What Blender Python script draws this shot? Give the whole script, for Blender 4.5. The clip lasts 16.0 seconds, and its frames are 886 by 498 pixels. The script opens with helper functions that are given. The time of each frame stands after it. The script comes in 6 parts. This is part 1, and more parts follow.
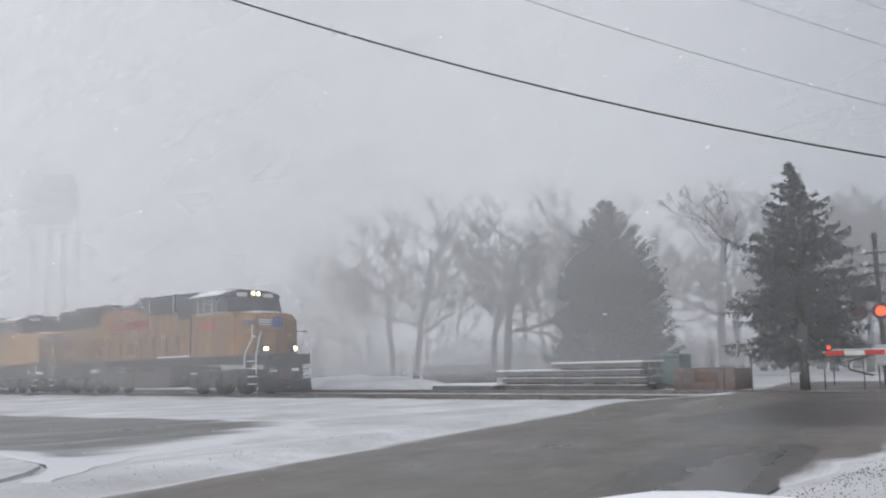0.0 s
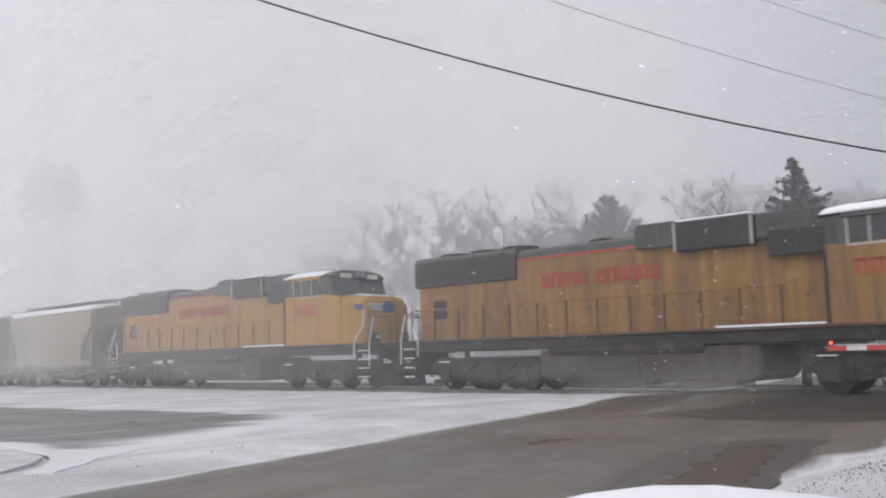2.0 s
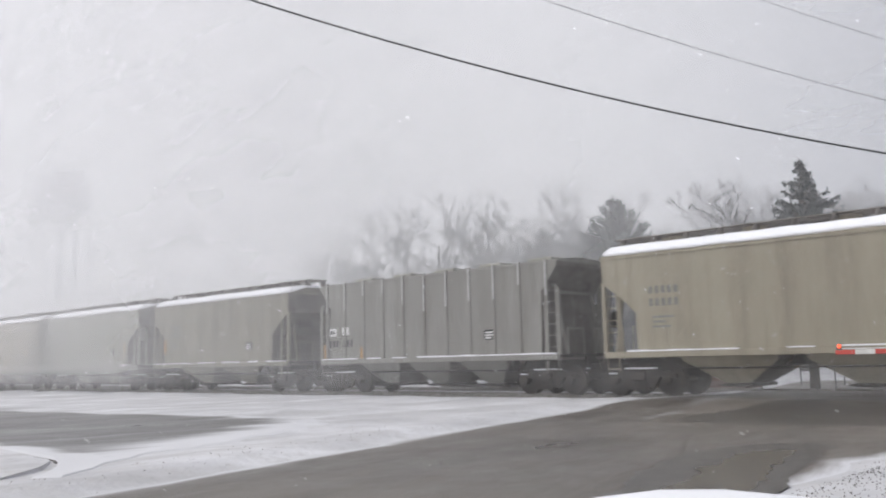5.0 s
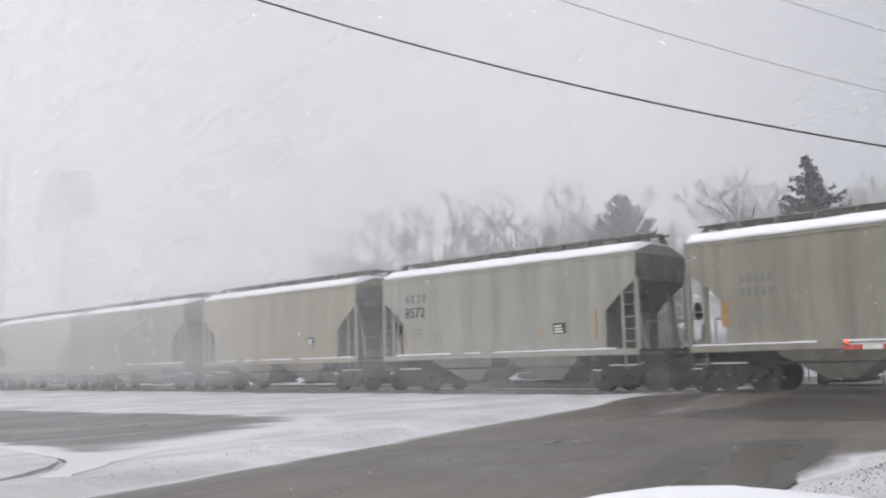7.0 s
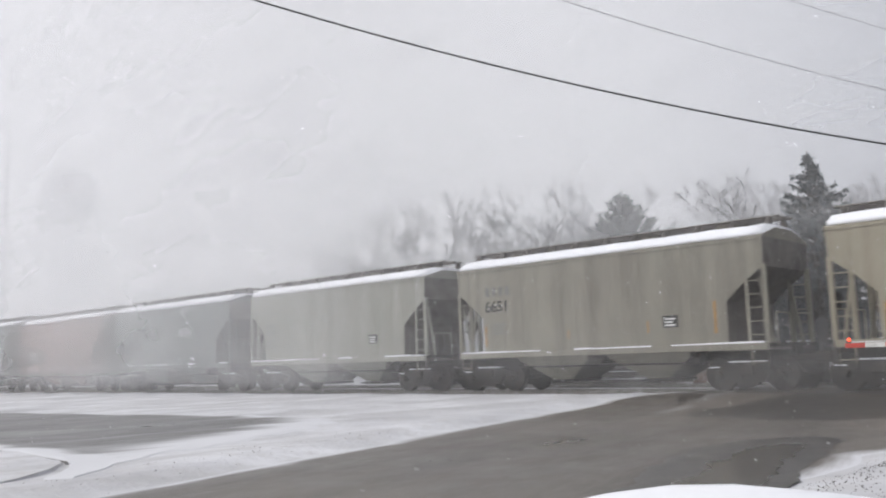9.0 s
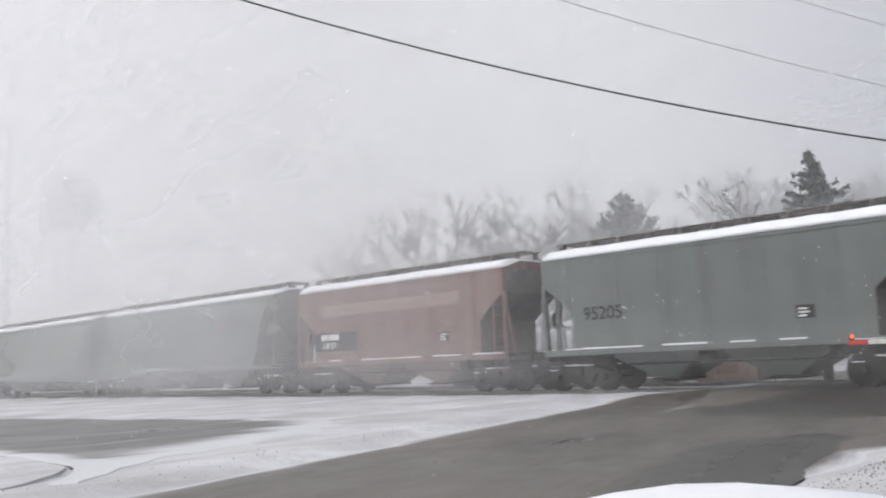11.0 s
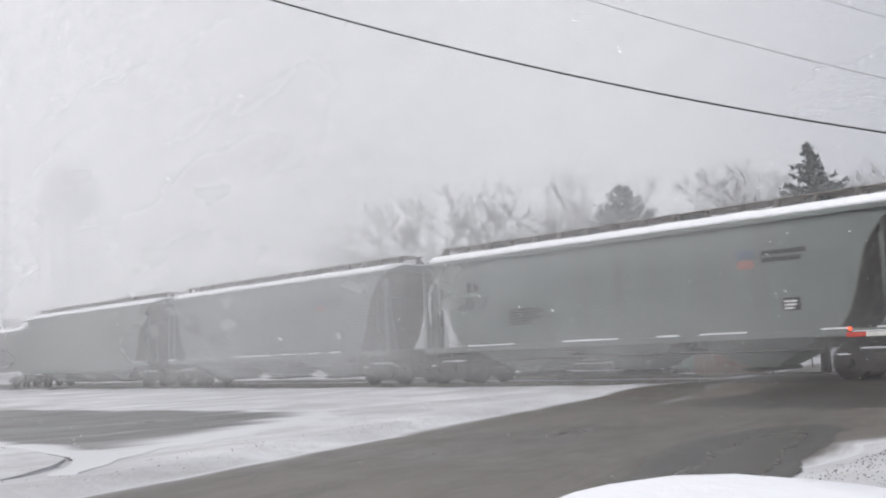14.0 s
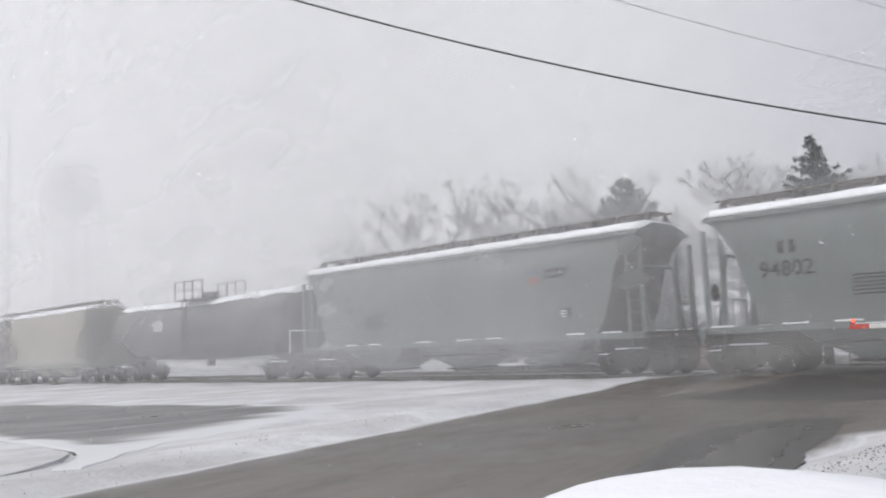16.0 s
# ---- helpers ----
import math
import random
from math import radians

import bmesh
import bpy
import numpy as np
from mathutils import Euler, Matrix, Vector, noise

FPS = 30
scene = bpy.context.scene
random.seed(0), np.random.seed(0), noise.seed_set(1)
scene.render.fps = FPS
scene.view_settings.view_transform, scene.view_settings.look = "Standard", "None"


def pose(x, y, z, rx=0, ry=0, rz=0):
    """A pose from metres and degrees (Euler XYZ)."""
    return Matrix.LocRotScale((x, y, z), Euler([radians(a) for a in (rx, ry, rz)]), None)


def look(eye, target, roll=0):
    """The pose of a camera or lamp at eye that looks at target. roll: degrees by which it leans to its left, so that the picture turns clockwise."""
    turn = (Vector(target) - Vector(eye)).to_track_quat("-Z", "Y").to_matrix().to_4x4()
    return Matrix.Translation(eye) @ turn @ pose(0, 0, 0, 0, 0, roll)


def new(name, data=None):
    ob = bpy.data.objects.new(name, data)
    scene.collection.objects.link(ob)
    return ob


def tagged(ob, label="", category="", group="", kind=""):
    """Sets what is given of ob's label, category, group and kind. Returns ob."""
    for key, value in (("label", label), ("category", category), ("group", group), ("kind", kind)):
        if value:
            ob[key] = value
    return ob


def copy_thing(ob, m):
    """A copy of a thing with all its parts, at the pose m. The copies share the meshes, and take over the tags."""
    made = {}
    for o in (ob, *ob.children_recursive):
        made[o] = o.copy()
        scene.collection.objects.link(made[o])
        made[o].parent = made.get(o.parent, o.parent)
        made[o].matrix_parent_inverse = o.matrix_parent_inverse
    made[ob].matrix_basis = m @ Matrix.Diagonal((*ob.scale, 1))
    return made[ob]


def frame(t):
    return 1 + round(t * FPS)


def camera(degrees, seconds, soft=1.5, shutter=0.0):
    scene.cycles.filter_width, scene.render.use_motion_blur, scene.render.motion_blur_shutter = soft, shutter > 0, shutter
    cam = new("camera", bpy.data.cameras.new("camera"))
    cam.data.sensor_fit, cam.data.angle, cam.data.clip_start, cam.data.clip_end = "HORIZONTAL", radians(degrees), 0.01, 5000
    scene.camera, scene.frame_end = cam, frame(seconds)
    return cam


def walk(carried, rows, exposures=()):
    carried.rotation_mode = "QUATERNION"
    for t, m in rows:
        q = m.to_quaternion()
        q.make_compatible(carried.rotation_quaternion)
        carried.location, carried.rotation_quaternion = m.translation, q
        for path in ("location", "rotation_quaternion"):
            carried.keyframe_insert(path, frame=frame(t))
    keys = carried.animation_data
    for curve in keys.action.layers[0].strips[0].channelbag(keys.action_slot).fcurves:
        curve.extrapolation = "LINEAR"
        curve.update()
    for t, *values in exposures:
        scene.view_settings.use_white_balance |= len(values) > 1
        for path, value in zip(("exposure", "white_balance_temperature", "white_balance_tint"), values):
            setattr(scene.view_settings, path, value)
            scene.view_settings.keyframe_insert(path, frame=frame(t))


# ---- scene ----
cam = camera(53.8, 16.0, soft=2.0, shutter=0.2)
EYE = (0.0, 0.0, 1.30)
# seconds, yaw, pitch, lean: held in the hand from a standing car
TURNS = [
    (0.0, 0.000, 7.468, 1.500),
    (0.5, 0.013, 7.402, 1.359),
    (1.0, 0.036, 7.242, 1.404),
    (1.5, 0.118, 7.119, 1.404),
    (2.0, 0.170, 7.060, 1.278),
    (2.5, 0.106, 7.056, 1.337),
    (3.0, 0.175, 7.017, 1.415),
    (3.5, 0.135, 6.843, 1.268),
    (6.0, 0.892, 7.584, 1.485),
    (6.5, 0.937, 7.408, 1.594),
    (7.0, 0.990, 7.166, 1.628),
    (7.5, 0.975, 7.096, 1.651),
    (8.0, 0.952, 7.060, 1.623),
    (8.5, 1.117, 7.188, 1.747),
    (9.0, 1.083, 7.181, 1.907),
    (11.5, 1.252, 7.293, 2.609),
    (12.0, 1.259, 7.306, 2.660),
    (12.5, 1.348, 7.230, 2.535),
    (13.0, 1.238, 7.032, 2.417),
    (13.5, 1.184, 6.901, 2.459),
    (14.0, 1.130, 6.723, 2.461),
    (14.5, 1.163, 6.668, 2.634),
    (15.0, 1.217, 6.508, 2.761),
    (15.5, 1.216, 6.376, 2.621),
    (16.0, 1.306, 6.325, 2.669),
]
walk(cam, [(t, Matrix.Translation(EYE) @ pose(0, 0, 0, p, 0, y) @ pose(0, 0, 0, 0, r, 0) @ pose(0, 0, 0, 90)) for t, y, p, r in TURNS],
     exposures=[(0.0, -0.03, 6320, 10), (1.0, 0.0, 6380, 11), (2.5, 0.10, 6530, 12), (3.7, 0.17, 6540, 12), (6.0, 0.20, 6510, 11), (16.0, 0.19, 6510, 11)])

# ---- light ----
scene.cycles.transparent_max_bounces = 32
world = bpy.data.worlds.new("overcast_sky")
scene.world = world
world.use_nodes = True
wn, wl = world.node_tree.nodes, world.node_tree.links
sky = wn.new("ShaderNodeTexSky")
sky.sky_type, sky.sun_disc = "NISHITA", False
sky.sun_elevation, sky.sun_rotation, sky.dust_density = radians(35), radians(-50), 4.0
cloud = wn.new("ShaderNodeMixRGB")
cloud.inputs[0].default_value = 0.93
way, part_x, side_to_side, tone = wn.new("ShaderNodeTexCoord"), wn.new("ShaderNodeSeparateXYZ"), wn.new("ShaderNodeMapRange"), wn.new("ShaderNodeMixRGB")
side_to_side.inputs[1].default_value, side_to_side.inputs[2].default_value = -0.25, 0.62
tone.inputs[1].default_value, tone.inputs[2].default_value = (13.0, 13.0, 13.15, 1), (2.2, 2.45, 3.0, 1)
wl.new(way.outputs["Generated"], part_x.inputs[0])
wl.new(part_x.outputs[0], side_to_side.inputs[0])
wl.new(side_to_side.outputs[0], tone.inputs[0])
wl.new(tone.outputs[0], cloud.inputs[2])
wl.new(sky.outputs[0], cloud.inputs[1])
wl.new(cloud.outputs[0], wn["Background"].inputs[0])
wn["Background"].inputs[1].default_value = 0.1
sun = new("sun", bpy.data.lights.new("sun", "SUN"))
sun.data.energy, sun.data.angle, sun.data.color = 0.5, radians(30), (1, 0.98, 0.95)
sun.matrix_world = look((-30, -10, 40), (0, 20, 0))

# ---- the line of the track: s along it (the way the train goes), p across it from the eye ----
AZ = radians(132.01)
DIR = Vector((math.sin(AZ), math.cos(AZ), 0))
NOR = Vector((-DIR.y, DIR.x, 0))
TURN = math.degrees(math.atan2(DIR.y, DIR.x))
TRACK, RAIL, SPEED = 24.2, 0.15, 14.5


def spot(s, p, z=0.0):
    return DIR * s + NOR * p + Vector((0, 0, z))


def at_track(s, p, z=0.0, turn=0.0):
    v = spot(s, p, z)
    return pose(v.x, v.y, v.z, 0, 0, TURN + turn)


# ---- materials ----
def nodes_of(name):
    m = bpy.data.materials.new(name)
    m.use_nodes = True
    return m, m.node_tree.nodes, m.node_tree.links


def noise_node(n, l, scale, detail=4.0, stretch=(1, 1, 1), coords="Object", rough=0.6, turn=0.0):
    tc, mp, tx = n.new("ShaderNodeTexCoord"), n.new("ShaderNodeMapping"), n.new("ShaderNodeTexNoise")
    mp.vector_type = "TEXTURE" if turn else "POINT"
    mp.inputs["Scale"].default_value = tuple(1 / c for c in stretch) if turn else stretch
    mp.inputs["Rotation"].default_value = (0, 0, radians(turn))
    l.new(tc.outputs[coords], mp.inputs[0])
    l.new(mp.outputs[0], tx.inputs["Vector"])
    tx.inputs["Scale"].default_value, tx.inputs["Detail"].default_value, tx.inputs["Roughness"].default_value = scale, detail, rough
    return tx.outputs["Fac"]


def ramp(n, l, fac, lo, hi, a=(0, 0, 0, 1), b=(1, 1, 1, 1)):
    r = n.new("ShaderNodeValToRGB")
    r.color_ramp.elements[0].position, r.color_ramp.elements[1].position = lo, hi
    r.color_ramp.elements[0].color, r.color_ramp.elements[1].color = a, b
    l.new(fac, r.inputs[0])
    return r.outputs[0]


def mixed(n, l, fac, a, b, mode="MIX"):
    m = n.new("ShaderNodeMixRGB")
    m.blend_type = mode
    for sock, v in ((m.inputs[0], fac), (m.inputs[1], a), (m.inputs[2], b)):
        if isinstance(v, (int, float)):
            sock.default_value = v
        elif isinstance(v, tuple):
            sock.default_value = (*v[:3], 1)
        else:
            l.new(v, sock)
    return m.outputs[0]


def surface(name, color, second=None, rough=0.6, metal=0.0, scale=3.0, stretch=(1, 1, 1), dirt=None, dirt_scale=1.2, dirt_lo=0.5, dirt_hi=0.75,
            dirt_stretch=(1, 1, 1), bump=0.15, bump_scale=30.0, coords="Object"):
    """Paint or another plain stuff: two tones at one scale, dirt with a shape of its own at another, fine relief."""
    m, n, l = nodes_of(name)
    b = n["Principled BSDF"]
    second = second or tuple(c * 0.8 for c in color)
    col = mixed(n, l, ramp(n, l, noise_node(n, l, scale, 5, stretch, coords), 0.35, 0.65), color, second)
    if dirt:
        col = mixed(n, l, ramp(n, l, noise_node(n, l, dirt_scale, 8, dirt_stretch, coords, 0.7), dirt_lo, dirt_hi), col, dirt)
    l.new(col, b.inputs["Base Color"])
    b.inputs["Roughness"].default_value, b.inputs["Metallic"].default_value = rough, metal
    if bump:
        bp = n.new("ShaderNodeBump")
        bp.inputs["Strength"].default_value, bp.inputs["Distance"].default_value = bump, 0.02
        l.new(noise_node(n, l, bump_scale, 4, (1, 1, 1), coords), bp.inputs["Height"])
        l.new(bp.outputs[0], b.inputs["Normal"])
    return m


def glow(name, color, strength):
    m, n, l = nodes_of(name)
    b = n["Principled BSDF"]
    b.inputs["Base Color"].default_value = (*color, 1)
    b.inputs["Emission Color"].default_value, b.inputs["Emission Strength"].default_value = (*color, 1), strength
    return m


STREAK = (1.6, 1.6, 0.12)
YELLOW = surface("armour_yellow_paint", (0.41, 0.205, 0.026), (0.36, 0.172, 0.024), 0.5, scale=0.8, dirt=(0.13, 0.072, 0.035), dirt_scale=2.2, dirt_lo=0.46, dirt_hi=0.76, dirt_stretch=STREAK)
YELLOW_OLD = surface("faded_armour_yellow_paint", (0.32, 0.165, 0.034), (0.26, 0.125, 0.028), 0.6, scale=0.8, dirt=(0.105, 0.06, 0.034), dirt_scale=2.0, dirt_lo=0.36, dirt_hi=0.70, dirt_stretch=STREAK)
LOCO_GREY = surface("harbour_grey_paint", (0.055, 0.056, 0.06), (0.035, 0.035, 0.04), 0.6, dirt=(0.10, 0.095, 0.09), dirt_scale=2, dirt_stretch=STREAK)
BLACK = surface("grimy_black_steel", (0.018, 0.016, 0.015), (0.032, 0.027, 0.024), 0.85, dirt=(0.085, 0.07, 0.06), dirt_scale=3, dirt_lo=0.52, dirt_hi=0.85, bump=0.4)
GRILLE = surface("black_louvre", (0.018, 0.018, 0.02), (0.028, 0.028, 0.03), 0.7, bump=0.3)
RED_PAINT = surface("red_lettering_paint", (0.42, 0.05, 0.025), (0.33, 0.06, 0.03), 0.6)
BLUE_PAINT = surface("blue_emblem_paint", (0.03, 0.07, 0.25), (0.04, 0.09, 0.28), 0.5)
WHITE_PAINT = surface("white_paint", (0.72, 0.72, 0.70), (0.6, 0.6, 0.58), 0.5, dirt=(0.3, 0.28, 0.26))
SNOW = surface("settled_snow", (0.86, 0.87, 0.90), (0.80, 0.81, 0.85), 0.9, scale=4, bump=0.4, bump_scale=12)
GLASS_DARK = surface("dark_cab_glass", (0.02, 0.022, 0.025), (0.03, 0.03, 0.035), 0.08, bump=0)
# one dark tone: grime on ends and fittings, painted shade on bay slopes
GRIME_AND_SHADE = surface("road_grime_and_shade", (0.165, 0.152, 0.138), (0.11, 0.10, 0.09), 0.85, scale=1.2, dirt=(0.23, 0.215, 0.20), dirt_scale=2.5, bump=0.3)
TANK_GRIME = surface("grimy_fuel_tank_paint", (0.06, 0.05, 0.044), (0.04, 0.035, 0.031), 0.85, scale=1.5, dirt=(0.11, 0.095, 0.085), dirt_scale=2.2, dirt_stretch=STREAK, bump=0.4)
STEEL = surface("worn_steel", (0.30, 0.29, 0.28), (0.2, 0.18, 0.17), 0.35, 0.9, scale=6)
RUST = surface("rusty_steel", (0.16, 0.09, 0.06), (0.10, 0.06, 0.045), 0.85, scale=8, bump=0.4)
TAN = surface("tan_hopper_paint", (0.292, 0.264, 0.203), (0.262, 0.236, 0.18), 0.6, scale=0.6, dirt=(0.20, 0.17, 0.13), dirt_scale=1.3, dirt_lo=0.42, dirt_hi=0.74, dirt_stretch=STREAK)
TAN_DULL = surface("dull_grey_tan_paint", (0.242, 0.230, 0.189), (0.212, 0.20, 0.163), 0.65, scale=0.6, dirt=(0.135, 0.118, 0.098), dirt_scale=1.3, dirt_lo=0.42, dirt_hi=0.74, dirt_stretch=STREAK)
PALE = surface("pale_grey_hopper_paint", (0.295, 0.295, 0.262), (0.262, 0.262, 0.232), 0.6, scale=0.6, dirt=(0.195, 0.18, 0.155), dirt_scale=1.3, dirt_lo=0.42, dirt_hi=0.74, dirt_stretch=STREAK)
RIB_GREY = surface("dusty_grey_hopper_paint", (0.225, 0.222, 0.205), (0.195, 0.19, 0.175), 0.65, scale=0.6, dirt=(0.14, 0.13, 0.115), dirt_scale=1.3, dirt_lo=0.40, dirt_hi=0.72, dirt_stretch=STREAK)
GREEN_GREY = surface("grey_green_hopper_paint", (0.142, 0.160, 0.152), (0.122, 0.138, 0.132), 0.6, scale=0.6, dirt=(0.105, 0.107, 0.10), dirt_scale=1.3, dirt_lo=0.48, dirt_hi=0.74, dirt_stretch=STREAK)
OXIDE = surface("oxide_red_hopper_paint", (0.175, 0.085, 0.07), (0.145, 0.077, 0.066), 0.75, scale=0.8, dirt=(0.27, 0.215, 0.195), dirt_scale=1.2, dirt_lo=0.38, dirt_hi=0.80, dirt_stretch=STREAK)
TANK_BLACK = surface("black_tank_paint", (0.045, 0.045, 0.048), (0.065, 0.063, 0.062), 0.5, dirt=(0.14, 0.135, 0.13), dirt_scale=1.2)
DULL_BLUE = surface("grimy_blue_emblem_paint", (0.045, 0.075, 0.16), (0.09, 0.10, 0.13), 0.6, scale=5, bump=0)
FADED_BLUE = surface("faded_blue_emblem_paint", (0.10, 0.12, 0.16), (0.12, 0.14, 0.17), 0.7, bump=0)
FADED_RED = surface("faded_red_flag_paint", (0.30, 0.15, 0.13), (0.26, 0.14, 0.12), 0.7, bump=0)
FROST = surface("thin_frost_on_paint", (0.46, 0.46, 0.46), (0.34, 0.34, 0.33), 0.8, scale=6, bump=0)
FADED_MARK = surface("faded_stencil_paint", (0.14, 0.138, 0.13), (0.18, 0.176, 0.165), 0.7, scale=9, bump=0)
CAR_LETTER = surface("black_stencil_paint", (0.025, 0.025, 0.025), (0.035, 0.035, 0.035), 0.7, bump=0)
ORANGE = surface("orange_reflector_tape", (0.36, 0.20, 0.055), (0.26, 0.15, 0.06), 0.6, scale=5, bump=0)
BARK = surface("grey_bark", (0.075, 0.065, 0.06), (0.05, 0.045, 0.04), 0.95, scale=4, stretch=(1, 1, 0.2), bump=0.5)
NEEDLE = surface("blue_spruce_needles", (0.07, 0.083, 0.088), (0.042, 0.054, 0.058), 0.8, scale=2.5, bump=0)
NEEDLE_SNOWY = surface("dark_green_needles", (0.035, 0.055, 0.042), (0.024, 0.04, 0.033), 0.8, scale=2.5, bump=0)
PANEL = surface("weathered_grey_timber", (0.15, 0.14, 0.13), (0.09, 0.084, 0.08), 0.9, scale=3, stretch=(0.3, 2, 2), bump=0.5)
BRICK_PAINT = surface("brown_painted_boards", (0.19, 0.14, 0.12), (0.15, 0.115, 0.10), 0.85, scale=2)
BOX_GREEN = surface("dull_green_cabinet_paint", (0.12, 0.17, 0.155), (0.10, 0.145, 0.135), 0.6)
WOOD_POLE = surface("weathered_pole_wood", (0.12, 0.095, 0.08), (0.09, 0.07, 0.06), 0.95, stretch=(3, 3, 0.2))
CABLE = surface("black_cable_sheath", (0.03, 0.03, 0.033), (0.04, 0.04, 0.042), 0.7, bump=0)
TOWER = surface("pale_grey_tank_paint", (0.56, 0.54, 0.52), (0.50, 0.48, 0.46), 0.6)
SIGNAL = surface("black_signal_paint", (0.02, 0.02, 0.022), (0.03, 0.03, 0.03), 0.6)
ALU = surface("dull_aluminium", (0.42, 0.42, 0.43), (0.33, 0.33, 0.34), 0.45, 0.6)
RED_GATE = surface("red_gate_tape", (0.55, 0.06, 0.04), (0.45, 0.05, 0.04), 0.5, bump=0)
HEADLIGHT = glow("headlight_beam", (1.0, 0.74, 0.36), 9)
RED_LAMP = glow("red_flasher_lens", (1.0, 0.07, 0.02), 2.6)
RED_OFF = surface("unlit_red_lens", (0.05, 0.012, 0.012), (0.04, 0.01, 0.01), 0.25, bump=0)


def ground_snow():
    m, n, l = nodes_of("trodden_snow")
    b = n["Principled BSDF"]
    col = mixed(n, l, ramp(n, l, noise_node(n, l, 0.35, 6), 0.35, 0.7), (0.68, 0.685, 0.71), (0.42, 0.422, 0.44))
    grit = ramp(n, l, noise_node(n, l, 5.0, 8, (1, 1, 1), "Object", 0.75), 0.60, 0.68)
    spread = ramp(n, l, noise_node(n, l, 0.22, 3), 0.48, 0.62)
    both = mixed(n, l, 1.0, grit, spread, "MULTIPLY")
    col = mixed(n, l, ramp(n, l, noise_node(n, l, 1.6, 8, (1, 1, 1), "Object", 0.7), 0.48, 0.72), col, (0.50, 0.495, 0.50))
    swept = ramp(n, l, noise_node(n, l, 0.5, 6, (0.10, 1.5, 1), "Object", 0.6, 36.0), 0.50, 0.66)
    col = mixed(n, l, mixed(n, l, 1.0, swept, (0.6, 0.6, 0.6), "MULTIPLY"), col, (0.36, 0.357, 0.36))
    col = mixed(n, l, both, col, (0.24, 0.21, 0.185))
    l.new(col, b.inputs["Base Color"])
    b.inputs["Roughness"].default_value = 0.9
    bp = n.new("ShaderNodeBump")
    bp.inputs["Strength"].default_value, bp.inputs["Distance"].default_value = 0.7, 0.08
    l.new(noise_node(n, l, 3.0, 6), bp.inputs["Height"])
    l.new(bp.outputs[0], b.inputs["Normal"])
    return m


def wet_road(name, snow_lo, snow_hi, snow_scale, stretch, tint, turn, left, right, tracks=0.0):
    """Wet, salted asphalt. Drifted snow lies in streaks and thickens towards the two edges (left, right: metres of the fringe);
    damp patches shine, and wheel tracks run along it."""
    m, n, l = nodes_of(name)
    b = n["Principled BSDF"]
    uv, sep = n.new("ShaderNodeUVMap"), n.new("ShaderNodeSeparateXYZ")
    uv.uv_map = "lane"
    l.new(uv.outputs[0], sep.inputs[0])

    def fringe(sock, wide):
        r = n.new("ShaderNodeMapRange")
        for k, v in enumerate((0.0, wide, 0.42, 0.0)):
            r.inputs[k + 1].default_value = v
        l.new(sock, r.inputs[0])
        return r.outputs[0]

    def plus(a, c, mode="ADD"):
        q = n.new("ShaderNodeMath")
        q.operation = mode
        for sock, v in zip(q.inputs, (a, c)):
            if isinstance(v, float):
                sock.default_value = v
            else:
                l.new(v, sock)
        return q.outputs[0]

    col = mixed(n, l, ramp(n, l, noise_node(n, l, 0.5, 6, (0.25, 1.6, 1), "Object", 0.65, turn), 0.36, 0.62), tuple(c * 1.42 for c in tint), tuple(c * 0.66 for c in tint))
    col = mixed(n, l, ramp(n, l, noise_node(n, l, 70, 3), 0.42, 0.7), col, tuple(c * 1.3 for c in tint))
    col = mixed(n, l, ramp(n, l, noise_node(n, l, 5, 8, (0.3, 1, 1), "Object", 0.75, turn), 0.46, 0.72), col, tuple(c * 1.5 for c in tint))
    wet = ramp(n, l, noise_node(n, l, 0.26, 7, (0.7, 1.1, 1), "Object", 0.65, turn), 0.44, 0.70)
    col = mixed(n, l, wet, col, tuple(c * 0.74 for c in tint))
    amount = noise_node(n, l, snow_scale, 9, stretch, "Object", 0.66, turn)
    amount = plus(plus(amount, fringe(sep.outputs[0], left)), fringe(sep.outputs[1], right))
    snow = ramp(n, l, amount, snow_lo, snow_hi)
    col = mixed(n, l, snow, col, (0.60, 0.605, 0.63))
    l.new(col, b.inputs["Base Color"])
    gloss = ramp(n, l, wet, 0.0, 1.0, (0.50, 0.50, 0.50, 1), (0.22, 0.22, 0.22, 1))
    l.new(mixed(n, l, snow, gloss, (0.9, 0.9, 0.9)), b.inputs["Roughness"])
    bp = n.new("ShaderNodeBump")
    bp.inputs["Strength"].default_value, bp.inputs["Distance"].default_value = 0.4, 0.01
    l.new(noise_node(n, l, 40, 5), bp.inputs["Height"])
    l.new(bp.outputs[0], b.inputs["Normal"])
    return m


CROSSING = surface("wet_crossing_timber", (0.085, 0.078, 0.07), (0.06, 0.055, 0.05), 0.5, scale=3, dirt=(0.35, 0.35, 0.36), dirt_scale=1.6, dirt_lo=0.56, dirt_hi=0.75, bump=0.4)
BALLAST = surface("snowy_track_ballast", (0.10, 0.094, 0.09), (0.055, 0.052, 0.05), 0.95, scale=14, dirt=(0.62, 0.62, 0.64), dirt_scale=2.2, dirt_lo=0.54, dirt_hi=0.66, bump=1.0, bump_scale=22)
FLAKE = surface("snowflake", (0.64, 0.64, 0.65), (0.6, 0.6, 0.62), 0.9, bump=0)
SNOW_GROUND = ground_snow()
ROAD = wet_road("wet_salted_asphalt", 0.60, 0.80, 0.55, (0.12, 1.1, 1), (0.112, 0.10, 0.089), 62.0, 0.55, 0.6)
SIDE_ROAD = wet_road("snow_swept_asphalt", 0.53, 0.76, 0.42, (0.10, 1.5, 1), (0.125, 0.122, 0.119), 36.0, 0.8, 1.9)
